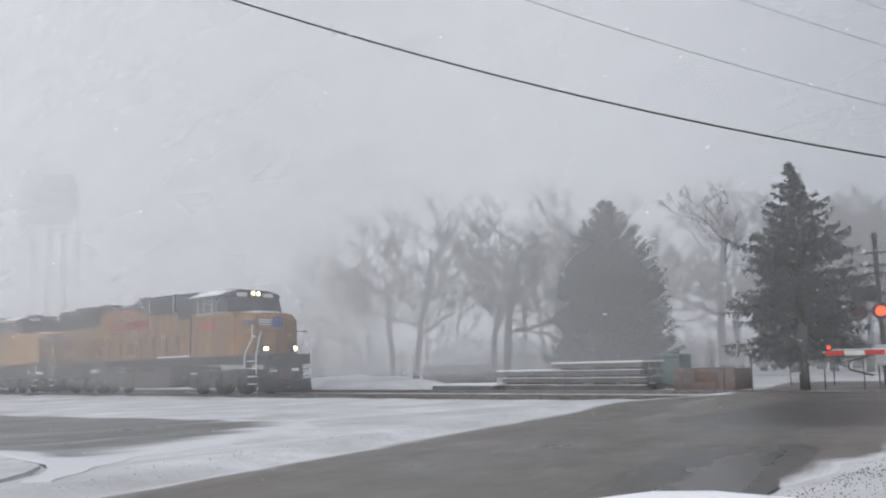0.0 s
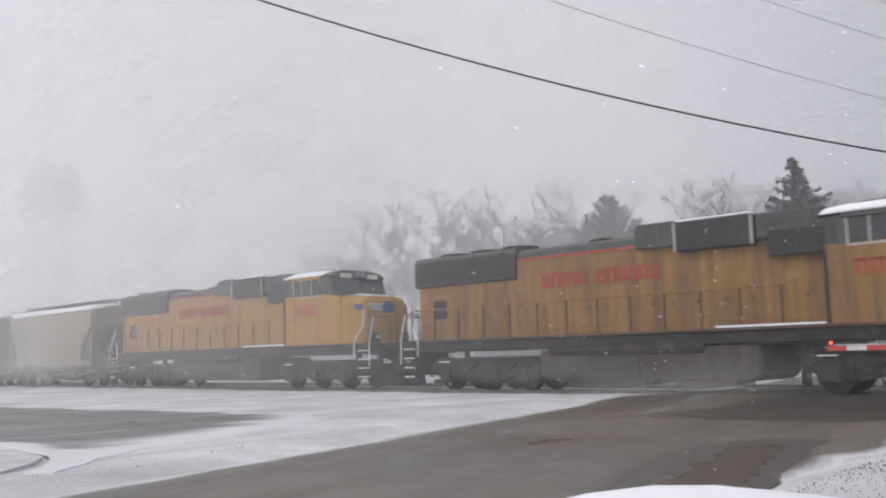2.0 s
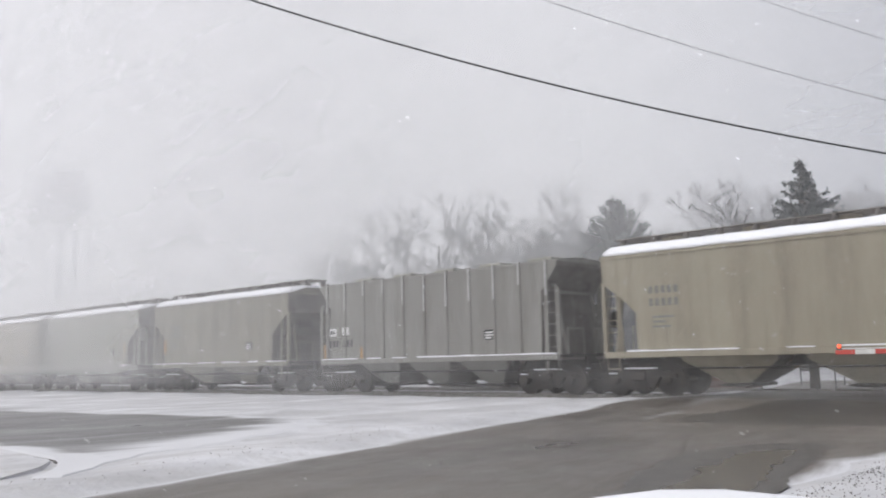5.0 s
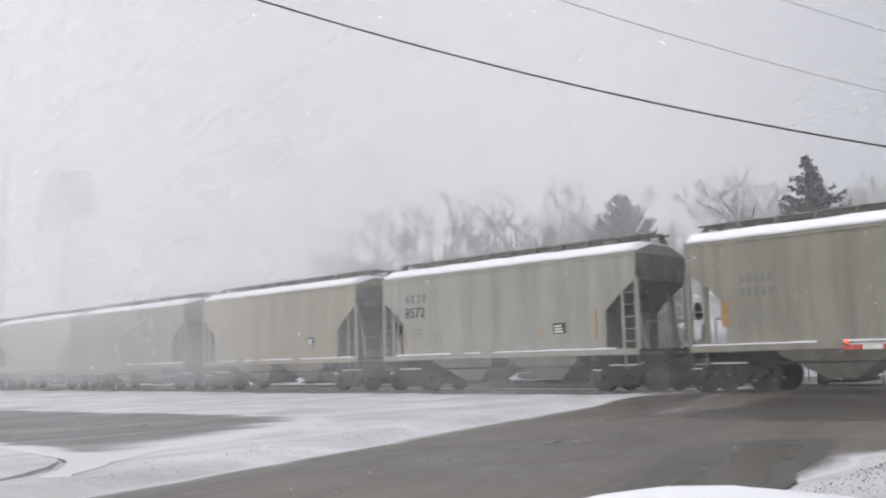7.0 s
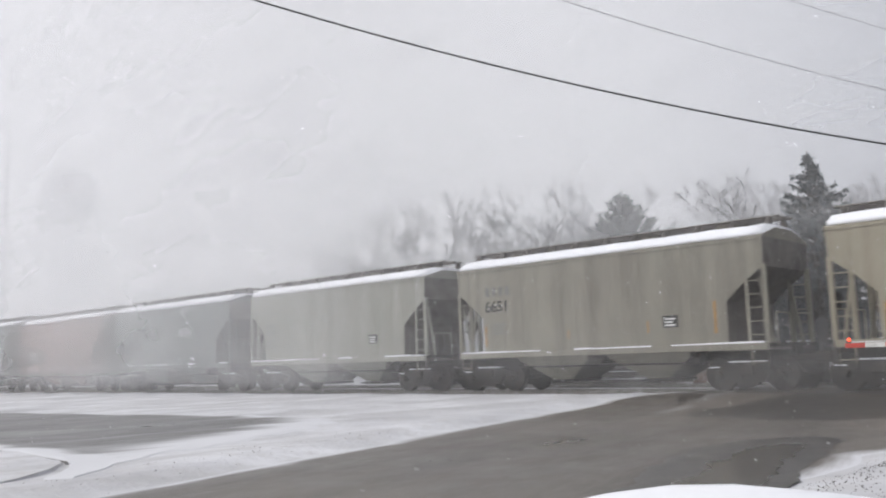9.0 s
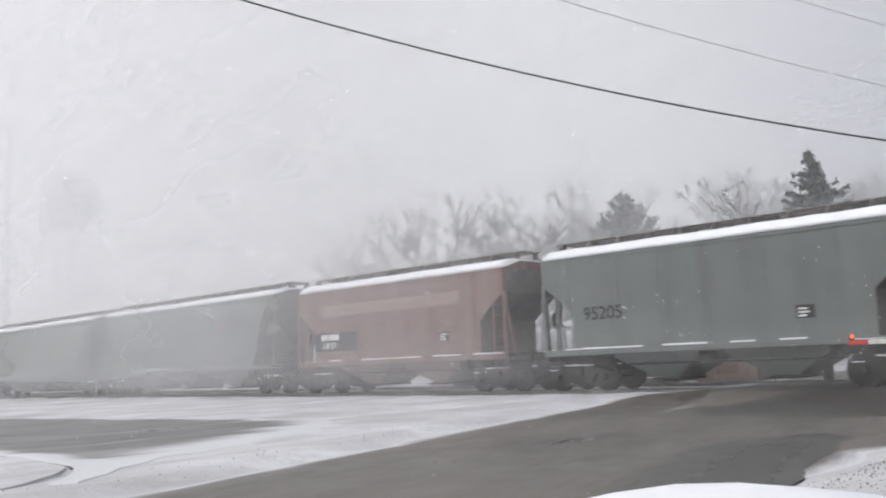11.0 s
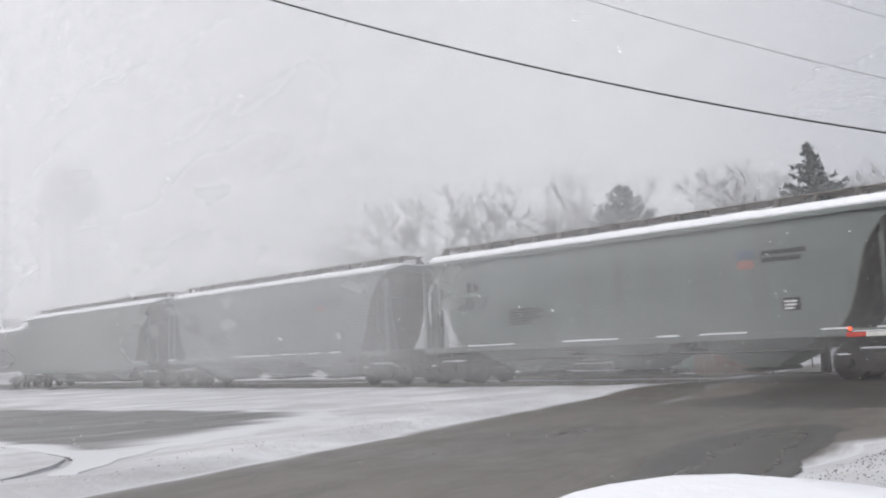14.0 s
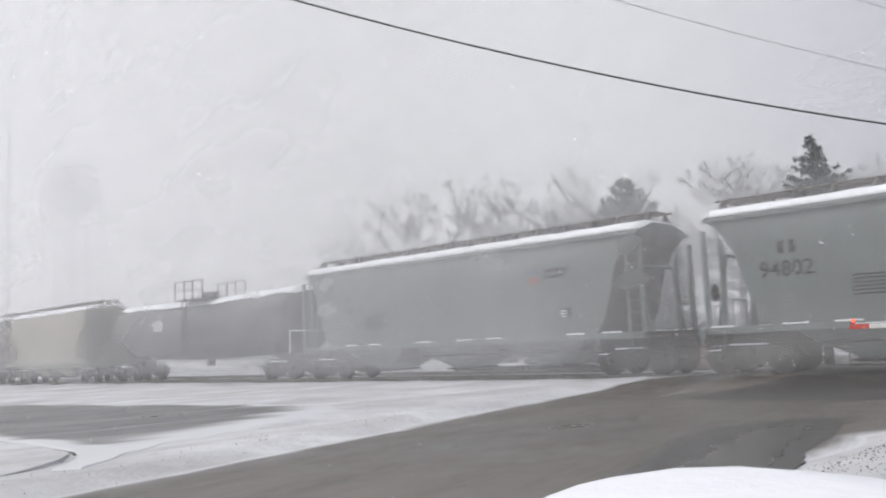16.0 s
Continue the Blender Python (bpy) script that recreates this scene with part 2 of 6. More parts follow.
DAMP = surface("soaked_asphalt", (0.078, 0.072, 0.067), (0.056, 0.052, 0.049), 0.36, scale=2.5, dirt=(0.12, 0.11, 0.10), dirt_scale=3, bump=0.3)
PUDDLE = surface("standing_meltwater", (0.088, 0.081, 0.075), (0.07, 0.064, 0.059), 0.24, scale=1.5, bump=0.08, bump_scale=6)
# kerb concrete darkened: the shade on its side is put into the colour
KERB_SHADED = surface("shaded_kerb_concrete", (0.15, 0.14, 0.13), (0.10, 0.095, 0.09), 0.7, scale=4, dirt=(0.5, 0.5, 0.52), dirt_scale=2.5, dirt_lo=0.5, dirt_hi=0.6, bump=0.4)


def snow_veil(name, near, far, s_far, fade_lo, fade_hi, noise_amount=0.5, scale=0.12, drift=(0.5, 1, 1.4), top=None, ends=None):
    """Falling and drifting snow in the air, seen as a thin veil: it lets most light through and scatters the rest.
    near, far: its density at s = 0 and at s = s_far; it thins out towards the ground between the two heights."""
    m, n, l = nodes_of(name)
    n.remove(n["Principled BSDF"])
    tc, sep = n.new("ShaderNodeTexCoord"), n.new("ShaderNodeSeparateXYZ")
    l.new(tc.outputs["Object"], sep.inputs[0])

    def span(sock, a, b, c, d):
        r = n.new("ShaderNodeMapRange")
        r.interpolation_type = "SMOOTHSTEP"
        for i, v in enumerate((a, b, c, d)):
            r.inputs[i + 1].default_value = v
        l.new(sock, r.inputs[0])
        return r.outputs[0]

    def times(a, b):
        q = n.new("ShaderNodeMath")
        q.operation = "MULTIPLY"
        l.new(a, q.inputs[0])
        l.new(b, q.inputs[1])
        return q.outputs[0]

    line = n.new("ShaderNodeMapRange")
    line.interpolation_type = "SMOOTHERSTEP"
    for i, v in enumerate((s_far, 0.0, far, near)):
        line.inputs[i + 1].default_value = v
    l.new(sep.outputs[0], line.inputs[0])
    amount = times(line.outputs[0], span(sep.outputs[2], fade_lo, fade_hi, 0.0, 1.0))
    if top:
        amount = times(amount, span(sep.outputs[2], top[0], top[1], 1.0, 0.0))
    if ends:
        amount = times(times(amount, span(sep.outputs[0], -ends, -ends * 0.55, 0.0, 1.0)), span(sep.outputs[0], ends * 0.55, ends, 1.0, 0.0))
    cloudy = span(noise_node(n, l, scale, 4, drift), 0.3, 0.7, 1.0 - noise_amount, 1.0 + noise_amount)
    amount = times(amount, cloudy)
    clear, lit, back, half, mix = (n.new("ShaderNodeBsdfTransparent"), n.new("ShaderNodeBsdfDiffuse"), n.new("ShaderNodeBsdfTranslucent"),
                                   n.new("ShaderNodeMixShader"), n.new("ShaderNodeMixShader"))
    lit.inputs[0].default_value = back.inputs[0].default_value = (0.97, 0.97, 0.98, 1)
    half.inputs[0].default_value = 0.5
    l.new(lit.outputs[0], half.inputs[1])
    l.new(back.outputs[0], half.inputs[2])
    l.new(amount, mix.inputs[0])
    l.new(clear.outputs[0], mix.inputs[1])
    l.new(half.outputs[0], mix.inputs[2])
    l.new(mix.outputs[0], n["Material Output"].inputs[0])
    return m


# ---- mesh tools ----
def part(name, bm, material, parent=None, label="", kind="", smooth=False):
    me = bpy.data.meshes.new(name)
    if smooth:
        for f in bm.faces:
            f.smooth = True
    bm.to_mesh(me)
    bm.free()
    me.materials.append(material)
    ob = new(name, me)
    ob.parent = parent
    return tagged(ob, label, kind=kind)


def share(name, ob, parent, m):
    o = new(name, ob.data)
    o.parent = parent
    o.matrix_basis = m
    return o


def quick(name, verts, faces, material, parent=None, label="", kind="", smooth=False):
    me = bpy.data.meshes.new(name)
    me.from_pydata(verts, [], faces)
    if smooth:
        me.polygons.foreach_set("use_smooth", [True] * len(me.polygons))
    me.materials.append(material)
    ob = new(name, me)
    ob.parent = parent
    return tagged(ob, label, kind=kind)


def empty(name, m, label, category, group="", kind=""):
    ob = new(name)
    ob.matrix_basis = m
    return tagged(ob, label, category, group, kind)


def box(bm, x0, x1, y0, y1, z0, z1, bevel=0.0):
    v = [bm.verts.new(c) for c in ((x0, y0, z0), (x1, y0, z0), (x1, y1, z0), (x0, y1, z0), (x0, y0, z1), (x1, y0, z1), (x1, y1, z1), (x0, y1, z1))]
    fs = [bm.faces.new([v[i] for i in q]) for q in ((3, 2, 1, 0), (4, 5, 6, 7), (0, 1, 5, 4), (1, 2, 6, 5), (2, 3, 7, 6), (3, 0, 4, 7))]
    if bevel:
        bmesh.ops.bevel(bm, geom=list({e for f in fs for e in f.edges}), offset=bevel, segments=1, affect="EDGES")
    return bm


def B(x0, x1, y0, y1, z0, z1, bevel=0.0):
    return box(bmesh.new(), x0, x1, y0, y1, z0, z1, bevel)


def prism(bm, pts, y0, y1, bevel=0.0):
    """A side outline in x and z, drawn out from y0 to y1."""
    a = [bm.verts.new((x, y0, z)) for x, z in pts]
    b = [bm.verts.new((x, y1, z)) for x, z in pts]
    k = len(pts)
    fs = [bm.faces.new(a), bm.faces.new(b[::-1])] + [bm.faces.new((a[i], b[i], b[(i + 1) % k], a[(i + 1) % k])) for i in range(k)]
    bmesh.ops.recalc_face_normals(bm, faces=fs)
    if bevel:
        bmesh.ops.bevel(bm, geom=list({e for f in fs for e in f.edges}), offset=bevel, segments=2, affect="EDGES")
    return bm


def loft(bm, rings, caps=True):
    rows = [[bm.verts.new(c) for c in ring] for ring in rings]
    k = len(rows[0])
    fs = [bm.faces.new((p[i], p[(i + 1) % k], q[(i + 1) % k], q[i])) for p, q in zip(rows, rows[1:]) for i in range(k)]
    if caps:
        fs += [bm.faces.new(rows[0][::-1]), bm.faces.new(rows[-1])]
    bmesh.ops.recalc_face_normals(bm, faces=fs)
    return bm


def rod(bm, a, b, r, k=6, r2=None):
    a, b = Vector(a), Vector(b)
    q = (b - a).to_track_quat("Z", "Y")
    rings = [[p + q @ Vector((rr * math.cos(6.2832 * i / k), rr * math.sin(6.2832 * i / k), 0)) for i in range(k)] for p, rr in ((a, r), (b, r if r2 is None else r2))]
    return loft(bm, rings)


def pipe(bm, pts, r, k=5):
    for a, b in zip(pts, pts[1:]):
        rod(bm, a, b, r, k)
    return bm


def letters(text, size, material, parent, m, name="lettering", extrude=0.004):
    cu = bpy.data.curves.new(name, "FONT")
    cu.body, cu.size, cu.align_x, cu.align_y, cu.extrude = text, size, "CENTER", "CENTER", extrude
    cu.offset = size * 0.012
    tmp = bpy.data.objects.new(name, cu)
    scene.collection.objects.link(tmp)
    me = bpy.data.meshes.new_from_object(tmp.evaluated_get(bpy.context.evaluated_depsgraph_get()))
    bpy.data.objects.remove(tmp)
    bpy.data.curves.remove(cu)
    me.materials.clear()
    me.materials.append(material)
    ob = new(name, me)
    ob.parent = parent
    ob.matrix_basis = m
    return ob


# ---- the ground ----
ROAD_DIR = Vector((0.4607, 0.8876))
ROAD_PERP = Vector((0.8876, -0.4607))
ROAD_LEFT = Vector((-3.79, 9.46))


def smooth01(v):
    v = min(1.0, max(0.0, v))
    return v * v * (3 - 2 * v)


def road_coords(x, y):
    q = Vector((x, y)) - ROAD_LEFT
    return q.dot(ROAD_DIR), q.dot(ROAD_PERP)


def right_edge(a):
    """Width of the road at a metres along its left edge: it widens towards the crossing."""
    return 6.6 + 0.235 * (max(-4.0, min(a, 7.5)) - 2.46) + 9.0 * smooth01((a - 7.6) / 4.5)


def left_edge(a):
    """The ploughed bank cuts into the road where it nears the rails."""
    return 2.6 * smooth01((a - 15.5) / 6.5)


def ground_height(x, y):
    s, p = DIR.x * x + DIR.y * y, NOR.x * x + NOR.y * y
    a, b = road_coords(x, y)
    hump = smooth01((p - 18.5) / 3.6) * smooth01((31 - p) / 4)
    left = left_edge(a)
    on_road = smooth01((b - left + 1.0) / 1.0) * smooth01((30 - b) / 2)
    z = hump * (0.06 + 0.075 * on_road)
    bank = noise.noise((x * 0.5, y * 0.5, 0)) * 0.04
    off = left - b if b < left else b - right_edge(a)
    if off > 0 and p < 22.3:
        z += smooth01(off / 0.5) * (0.05 + 0.05 * smooth01((2.2 - off) / 1.4) + bank)
    if p > 22.3 and b < left - 0.6:
        z -= 0.05 * smooth01((p - 22.3) / 0.6) * smooth01((27.5 - p) / 0.6)
    return z


def steps(lo, hi, d, reach):
    mid = list(np.arange(lo, hi + 0.01, d))
    out, g, v = [], d, hi
    while v < reach:
        g *= 1.35
        v += g
        out.append(v)
    inn, g, v = [], d, lo
    while v > -reach:
        g *= 1.35
        v -= g
        inn.append(v)
    return inn[::-1] + mid + out


def build_ground():
    xs, ys = steps(-26, 22, 0.3, 1500), steps(-6, 42, 0.3, 1500)
    verts = [(x, y, ground_height(x, y)) for y in ys for x in xs]
    w = len(xs)
    faces = [(j * w + i, j * w + i + 1, (j + 1) * w + i + 1, (j + 1) * w + i) for j in range(len(ys) - 1) for i in range(w - 1)]
    tagged(quick("ground", verts, faces, SNOW_GROUND, smooth=True), "snow-covered flat ground with dirty trodden patches", "ground", kind="structure")


def strip(name, spots, material, label, lift=0.015, across=22):
    """A road surface between two rows of spots, laid on the ground."""
    verts, faces, lane = [], [], []
    for row, (left, right) in enumerate(spots):
        wide = (Vector(right) - Vector(left)).length
        for i in range(across + 1):
            x = left[0] + (right[0] - left[0]) * i / across
            y = left[1] + (right[1] - left[1]) * i / across
            edge = min(i, across - i) / 2
            lane.append((wide * i / across, wide * (across - i) / across))
            verts.append((x, y, ground_height(x, y) + lift - (lift + 0.006 if edge == 0 or row in (0, len(spots) - 1) else 0)))
    w = across + 1
    for j in range(len(spots) - 1):
        for i in range(across):
            faces.append((j * w + i, j * w + i + 1, (j + 1) * w + i + 1, (j + 1) * w + i))
    ob = quick(name, verts, faces, material, smooth=True)
    layer = ob.data.uv_layers.new(name="lane")
    for loop in ob.data.loops:
        layer.data[loop.index].uv = lane[loop.vertex_index]
    return tagged(ob, label, "road", kind="structure")


def patch(name, rim, material, label, lift, flat=False):
    """A thin ragged sheet that lies on the road; a flat one keeps to one level, as water does."""
    k = len(rim)
    edge = []
    for i in range(k):
        a, b, c, d = (Vector(rim[(i + q) % k]) for q in (-1, 0, 1, 2))
        for j in range(7):
            u = j / 7
            w = b + (c - a) * (0.5 * u) + (a * 2 - b * 5 + c * 4 - d) * (0.5 * u * u) + ((b - c) * 3 + d - a) * (0.5 * u ** 3)
            edge.append(w + Vector((noise.noise((w.x * 2.1, w.y * 2.1, 3)), noise.noise((w.x * 2.1, w.y * 2.1, 8)))) * 0.16 + Vector((noise.noise((w.x * 7, w.y * 7, 3)), noise.noise((w.x * 7, w.y * 7, 8)))) * 0.07)
    if flat:
        verts, faces = [(e.x, e.y, ground_height(*rim[0]) + lift) for e in edge], [tuple(range(len(edge)))]
        return tagged(quick(name, verts, faces, material), label, name.replace("_", " "), kind="stuff")
    mid = sum(edge, Vector((0, 0))) / len(edge)
    verts, faces, m = [], [], len(edge)
    for share_ in (1.0, 0.94, 0.7, 0.4, 0.12):
        for e in edge:
            w = mid + (e - mid) * share_
            verts.append((w.x, w.y, ground_height(w.x, w.y) + (lift if share_ < 1 else min(lift, 0.012))))
    for r in range(4):
        faces += [(r * m + i, r * m + (i + 1) % m, (r + 1) * m + (i + 1) % m, (r + 1) * m + i) for i in range(m)]
    faces.append(tuple(range(4 * m, 5 * m)))
    return tagged(quick(name, verts, faces, material, smooth=True), label, name.replace("_", " "), kind="stuff")


def build_roads():
    spots = []
    for j in range(150):
        a = -14 + j * 0.35
        wob = 0.10 * noise.noise((a * 0.9, 3.1, 0)) + 0.05 * noise.noise((a * 3.5, 1.0, 0))
        wob2 = 0.30 * noise.noise((a * 0.7, 7.7, 0)) + 0.10 * noise.noise((a * 3.0, 5.0, 0))
        l = ROAD_LEFT + ROAD_DIR * a + ROAD_PERP * (wob + left_edge(a))
        r = ROAD_LEFT + ROAD_DIR * a + ROAD_PERP * (right_edge(a) + wob2)
        spots.append((l, r))
    strip("road", spots, ROAD, "wet salted asphalt road with drifted snow streaks")
    near = [(-4.5, 10.1), (-4.72, 12.0), (-3.95, 14.2), (-3.1, 16.6), (-2.7, 18.6), (-3.2, 20.4), (-6.0, 22.6), (-11.0, 25.5)]
    far = [(-4.9, 10.2), (-5.4, 12.15), (-6.9, 13.7), (-9.5, 16.2), (-13.0, 19.4), (-17.5, 23.5), (-24.0, 30.0), (-30.0, 36.0)]
    spots = []
    for j in range(106):
        u = j / 15
        i = min(int(u), 6)
        w1, w2 = 0.35 * noise.noise((j * 0.17, 0, 2)), 0.35 * noise.noise((j * 0.17, 5, 2))
        soft = smooth01(u / 1.5)
        l = Vector(far[i]).lerp(Vector(far[i + 1]), u - i) + Vector((w1, w1)) * soft * 0.3
        r = Vector(near[i]).lerp(Vector(near[i + 1]), u - i) + Vector((w2, -w2)) * soft
        spots.append((l, r))
    strip("side_road", spots, SIDE_ROAD, "side road of asphalt half covered by drifted snow", 0.018, 40)
    # raised traffic island with a kerb
    rim = [(-5.48, 12.08), (-5.6, 12.3), (-9.6, 16.3), (-15, 21.5), (-22, 20), (-22, 4), (-6.4, 6.4), (-5.35, 9.2), (-5.25, 10.4), (-5.3, 11.4)]
    isle = empty("traffic_island", pose(0, 0, 0), "raised snow-covered traffic island with a concrete kerb", "traffic island", kind="structure")
    bm = bmesh.new()
    vs = [bm.verts.new((x, y, 0.0)) for x, y in rim]
    f0 = bm.faces.new(vs)
    up = bmesh.ops.extrude_face_region(bm, geom=[f0])["geom"]
    for e in up:
        if isinstance(e, bmesh.types.BMVert):
            e.co.z = 0.075
    bmesh.ops.recalc_face_normals(bm, faces=bm.faces)
    bmesh.ops.bevel(bm, geom=[e for e in bm.edges if all(v.co.z > 0.05 for v in e.verts)], offset=0.05, segments=3, affect="EDGES")
    part("snow_cover", bm, SNOW_GROUND, isle)
    for k in range(3):
        a, b = Vector(rim[k]), Vector(rim[(k + 1) % len(rim)])
        d = (b - a).normalized()
        o = Vector((d.y, -d.x)) * 0.035
        vs = [(*(a + o), 0), (*(b + o), 0), (*b, 0), (*a, 0), (*(a + o), 0.06), (*(b + o), 0.06), (*b, 0.068), (*a, 0.068)]
        quick("kerb_stone", vs, [(0, 1, 2, 3), (4, 5, 6, 7), (0, 1, 5, 4), (1, 2, 6, 5), (2, 3, 7, 6), (3, 0, 4, 7)], KERB_SHADED, isle)
    patch("damp_patch", [(1.2, 7.8), (1.8, 9.4), (2.4, 10.7), (3.1, 11.9), (4.0, 12.7), (5.0, 12.9), (5.2, 12.4), (4.5, 11.2), (3.8, 10.0), (3.1, 8.5), (2.5, 7.2), (1.7, 7.0)], DAMP, "dark soaked asphalt round a puddle", 0.021, True)
    patch("puddle", [(1.7, 7.9), (2.3, 9.2), (2.85, 10.3), (3.4, 11.2), (4.0, 11.9), (4.5, 12.0), (4.15, 11.2), (3.5, 10.0), (2.95, 8.9), (2.4, 7.9), (1.9, 7.5)], PUDDLE, "shallow puddle of meltwater at the edge of the road", 0.023, True)
    patch("damp_patch", [(4.4, 18.2), (6.0, 20.2), (8.2, 22.2), (10.5, 22.6), (11.0, 20.0), (9.4, 17.2), (7.6, 15.6), (6.2, 15.8), (5.0, 16.8)], DAMP, "dark soaked asphalt before the crossing", 0.022)
    # clods of ice and gravel thrown to the edges
    rng = random.Random(6)
    v, f = [], []
    for _ in range(1900):
        kind = rng.random()
        if kind < 0.18:
            q = ROAD_LEFT + ROAD_DIR * rng.uniform(-2, 16) + ROAD_PERP * (-abs(rng.gauss(0, 0.8)) + 0.05)
        elif kind < 0.78:
            a = rng.uniform(1, 7.5)
            q = ROAD_LEFT + ROAD_DIR * a + ROAD_PERP * (right_edge(a) + abs(rng.gauss(0, 0.9)))
        else:
            w = spot(rng.uniform(-50, -14), 22.0 + rng.gauss(0, 0.35))
            q = Vector((w.x, w.y))
        r = rng.uniform(0.004, 0.013)
        z = ground_height(q.x, q.y)
        c = len(v)
        for dx, dy, dz in ((1, 0, 0), (-0.8, 0.3, 0), (0, 1, 0.1), (0.1, -1, 0), (0, 0, 0.9), (0, 0, -0.5)):
            v.append((q.x + dx * r * rng.uniform(0.7, 1.3), q.y + dy * r * rng.uniform(0.7, 1.3), z + dz * r))
        f += [(c + a, c + b, c + d) for a, b, d in ((0, 2, 4), (2, 1, 4), (1, 3, 4), (3, 0, 4), (2, 0, 5), (1, 2, 5), (3, 1, 5), (0, 3, 5))]
    tagged(quick("clods", v, f, PANEL), "scattered dark clods of gravel and dirty ice", "gravel", kind="stuff")


def build_track(p_mid, kind_name, label):
    base = empty(kind_name, at_track(-60, p_mid, 0), label, "railway track", kind="structure")
    for sgn in (-1, 1):
        y = sgn * 0.72
        prof = [(-0.07, 0.0), (0.07, 0.0), (0.07, 0.02), (0.012, 0.03), (0.012, 0.11), (0.036, 0.12), (0.036, 0.148), (-0.036, 0.148), (-0.036, 0.12), (-0.012, 0.11), (-0.012, 0.03), (-0.07, 0.02)]
        part("rail", loft(bmesh.new(), [[(x, y + a, b) for a, b in prof] for x in (-240, 240)]), STEEL if sgn > 0 else STEEL, base)
    tie = part("tie", B(-0.115, 0.115, -1.3, 1.3, -0.12, 0.012, 0.01), PANEL, base)
    tie.matrix_basis = pose(20, 0, 0)
    for i in range(1, 130):
        share("tie", tie, base, pose(20 + i * 0.5 - 0.0, random.uniform(-0.03, 0.03), random.uniform(-0.006, 0.004)))
    return base


def build_ballast():
    v, f, rng = [], [], random.Random(12)
    n = 420
    for i in range(n + 1):
        s = -170 + i * 158.5 / n
        for p, z in ((22.55, 0.0), (22.9, 0.05), (23.3, 0.045), (24.2, 0.035), (25.1, 0.045), (25.6, 0.05), (26.0, 0.0)):
            w = spot(s, p + rng.uniform(-0.05, 0.05), z + rng.uniform(-0.012, 0.018))
            v.append(w)
    f = [(i * 7 + j, i * 7 + j + 1, (i + 1) * 7 + j + 1, (i + 1) * 7 + j) for i in range(n) for j in range(6)]
    tagged(quick("ballast", v, f, BALLAST), "dark crushed stone ballast with snow between the ties", "ballast", kind="structure")


def build_crossing():
    base = empty("crossing_surface", at_track(-6, TRACK, 0), "dark timber and asphalt level crossing surface between the rails", "crossing", kind="structure")
    for y0, y1 in ((-2.2, -1.62), (-1.6, -0.8), (-0.60, -0.02), (0.02, 0.60), (0.8, 1.6), (1.62, 2.2)):
        for i in range(6):
            x0 = -5.7 + i * 2.5
            part("panel", B(x0, x0 + 2.47, y0, y1, 0.0, 0.142 + random.uniform(-0.004, 0.004), 0.008), CROSSING, base)


# ---- rolling stock: x forward, y to the far side, z above the rail ----
WHEELSETS = []


def wheelset(parent, x, r, gauge=0.75):
    bm = bmesh.new()
    rod(bm, (0, -1.0, 0), (0, 1.0, 0), 0.08, 8)
    for s in (-1, 1):
        rod(bm, (0, s * (gauge - 0.07), 0), (0, s * (gauge + 0.07), 0), r, 22)
        rod(bm, (0, s * (gauge - 0.09), 0), (0, s * (gauge - 0.06), 0), r + 0.03, 22)
        rod(bm, (0, s * 0.95, 0), (0, s * 1.12, 0), 0.13, 6)
        for k in range(3):
            c, d = math.cos(k * 2.094) * 0.07, math.sin(k * 2.094) * 0.07
            box(bm, c - 0.02, c + 0.02, s * 1.12 - 0.02, s * 1.12 + 0.02, d - 0.02, d + 0.02)
    ob = part("wheelset", bm, BLACK, parent)
    ob.matrix_basis = pose(x, 0, 0)
    WHEELSETS.append((ob, x, r))
    return ob


def freight_truck(car, x):
    bm = bmesh.new()
    for s in (-1, 1):
        prism(bm, [(-1.15, 0.06), (-0.65, 0.10), (-0.45, -0.22), (0.45, -0.22), (0.65, 0.10), (1.15, 0.06), (1.15, 0.18), (0.55, 0.32), (-0.55, 0.32), (-1.15, 0.18)], s * 0.98 - 0.07, s * 0.98 + 0.07)
        for k in range(-1, 2):
            rod(bm, (k * 0.17, s * 1.0, -0.16), (k * 0.17, s * 1.0, 0.22), 0.075, 7)
        box(bm, -0.3, 0.3, s * 1.0 - 0.12, s * 1.0 + 0.12, -0.28, -0.2)
    box(bm, -0.2, 0.2, -1.2, 1.2, 0.0, 0.26, 0.02)
    box(bm, -0.45, 0.45, -0.3, 0.3, 0.2, 0.42)
    t = part("truck", bm, BLACK, car)
    t.matrix_basis = pose(x, 0, 0.46)
    for k in (-0.87, 0.87):
        wheelset(t, k, 0.46)
    bm = bmesh.new()
    box(bm, -0.5, 0.5, -1.09, -0.93, 0.33, 0.37)
    box(bm, -1.1, -0.8, -1.08, -0.95, 0.19, 0.22)
    part("snow_crust", bm, SNOW, t)
    return t


def coupler(car, x, sgn, z=0.88):
    bm = B(min(x, x - sgn * 0.75), max(x, x - sgn * 0.75), -0.09, 0.09, z - 0.09, z + 0.09, 0.02)
    box(bm, min(x, x - sgn * 0.28), max(x, x - sgn * 0.28), -0.16, 0.16, z - 0.15, z + 0.15, 0.03)
    part("coupler", bm, BLACK, car)
    hose = bmesh.new()
    pipe(hose, [(x - sgn * 0.7, -0.35, 0.75), (x - sgn * 0.45, -0.38, 0.48), (x - sgn * 0.1, -0.25, 0.42), (x, -0.2, 0.5)], 0.03)
    part("air_hose", hose, BLACK, car)


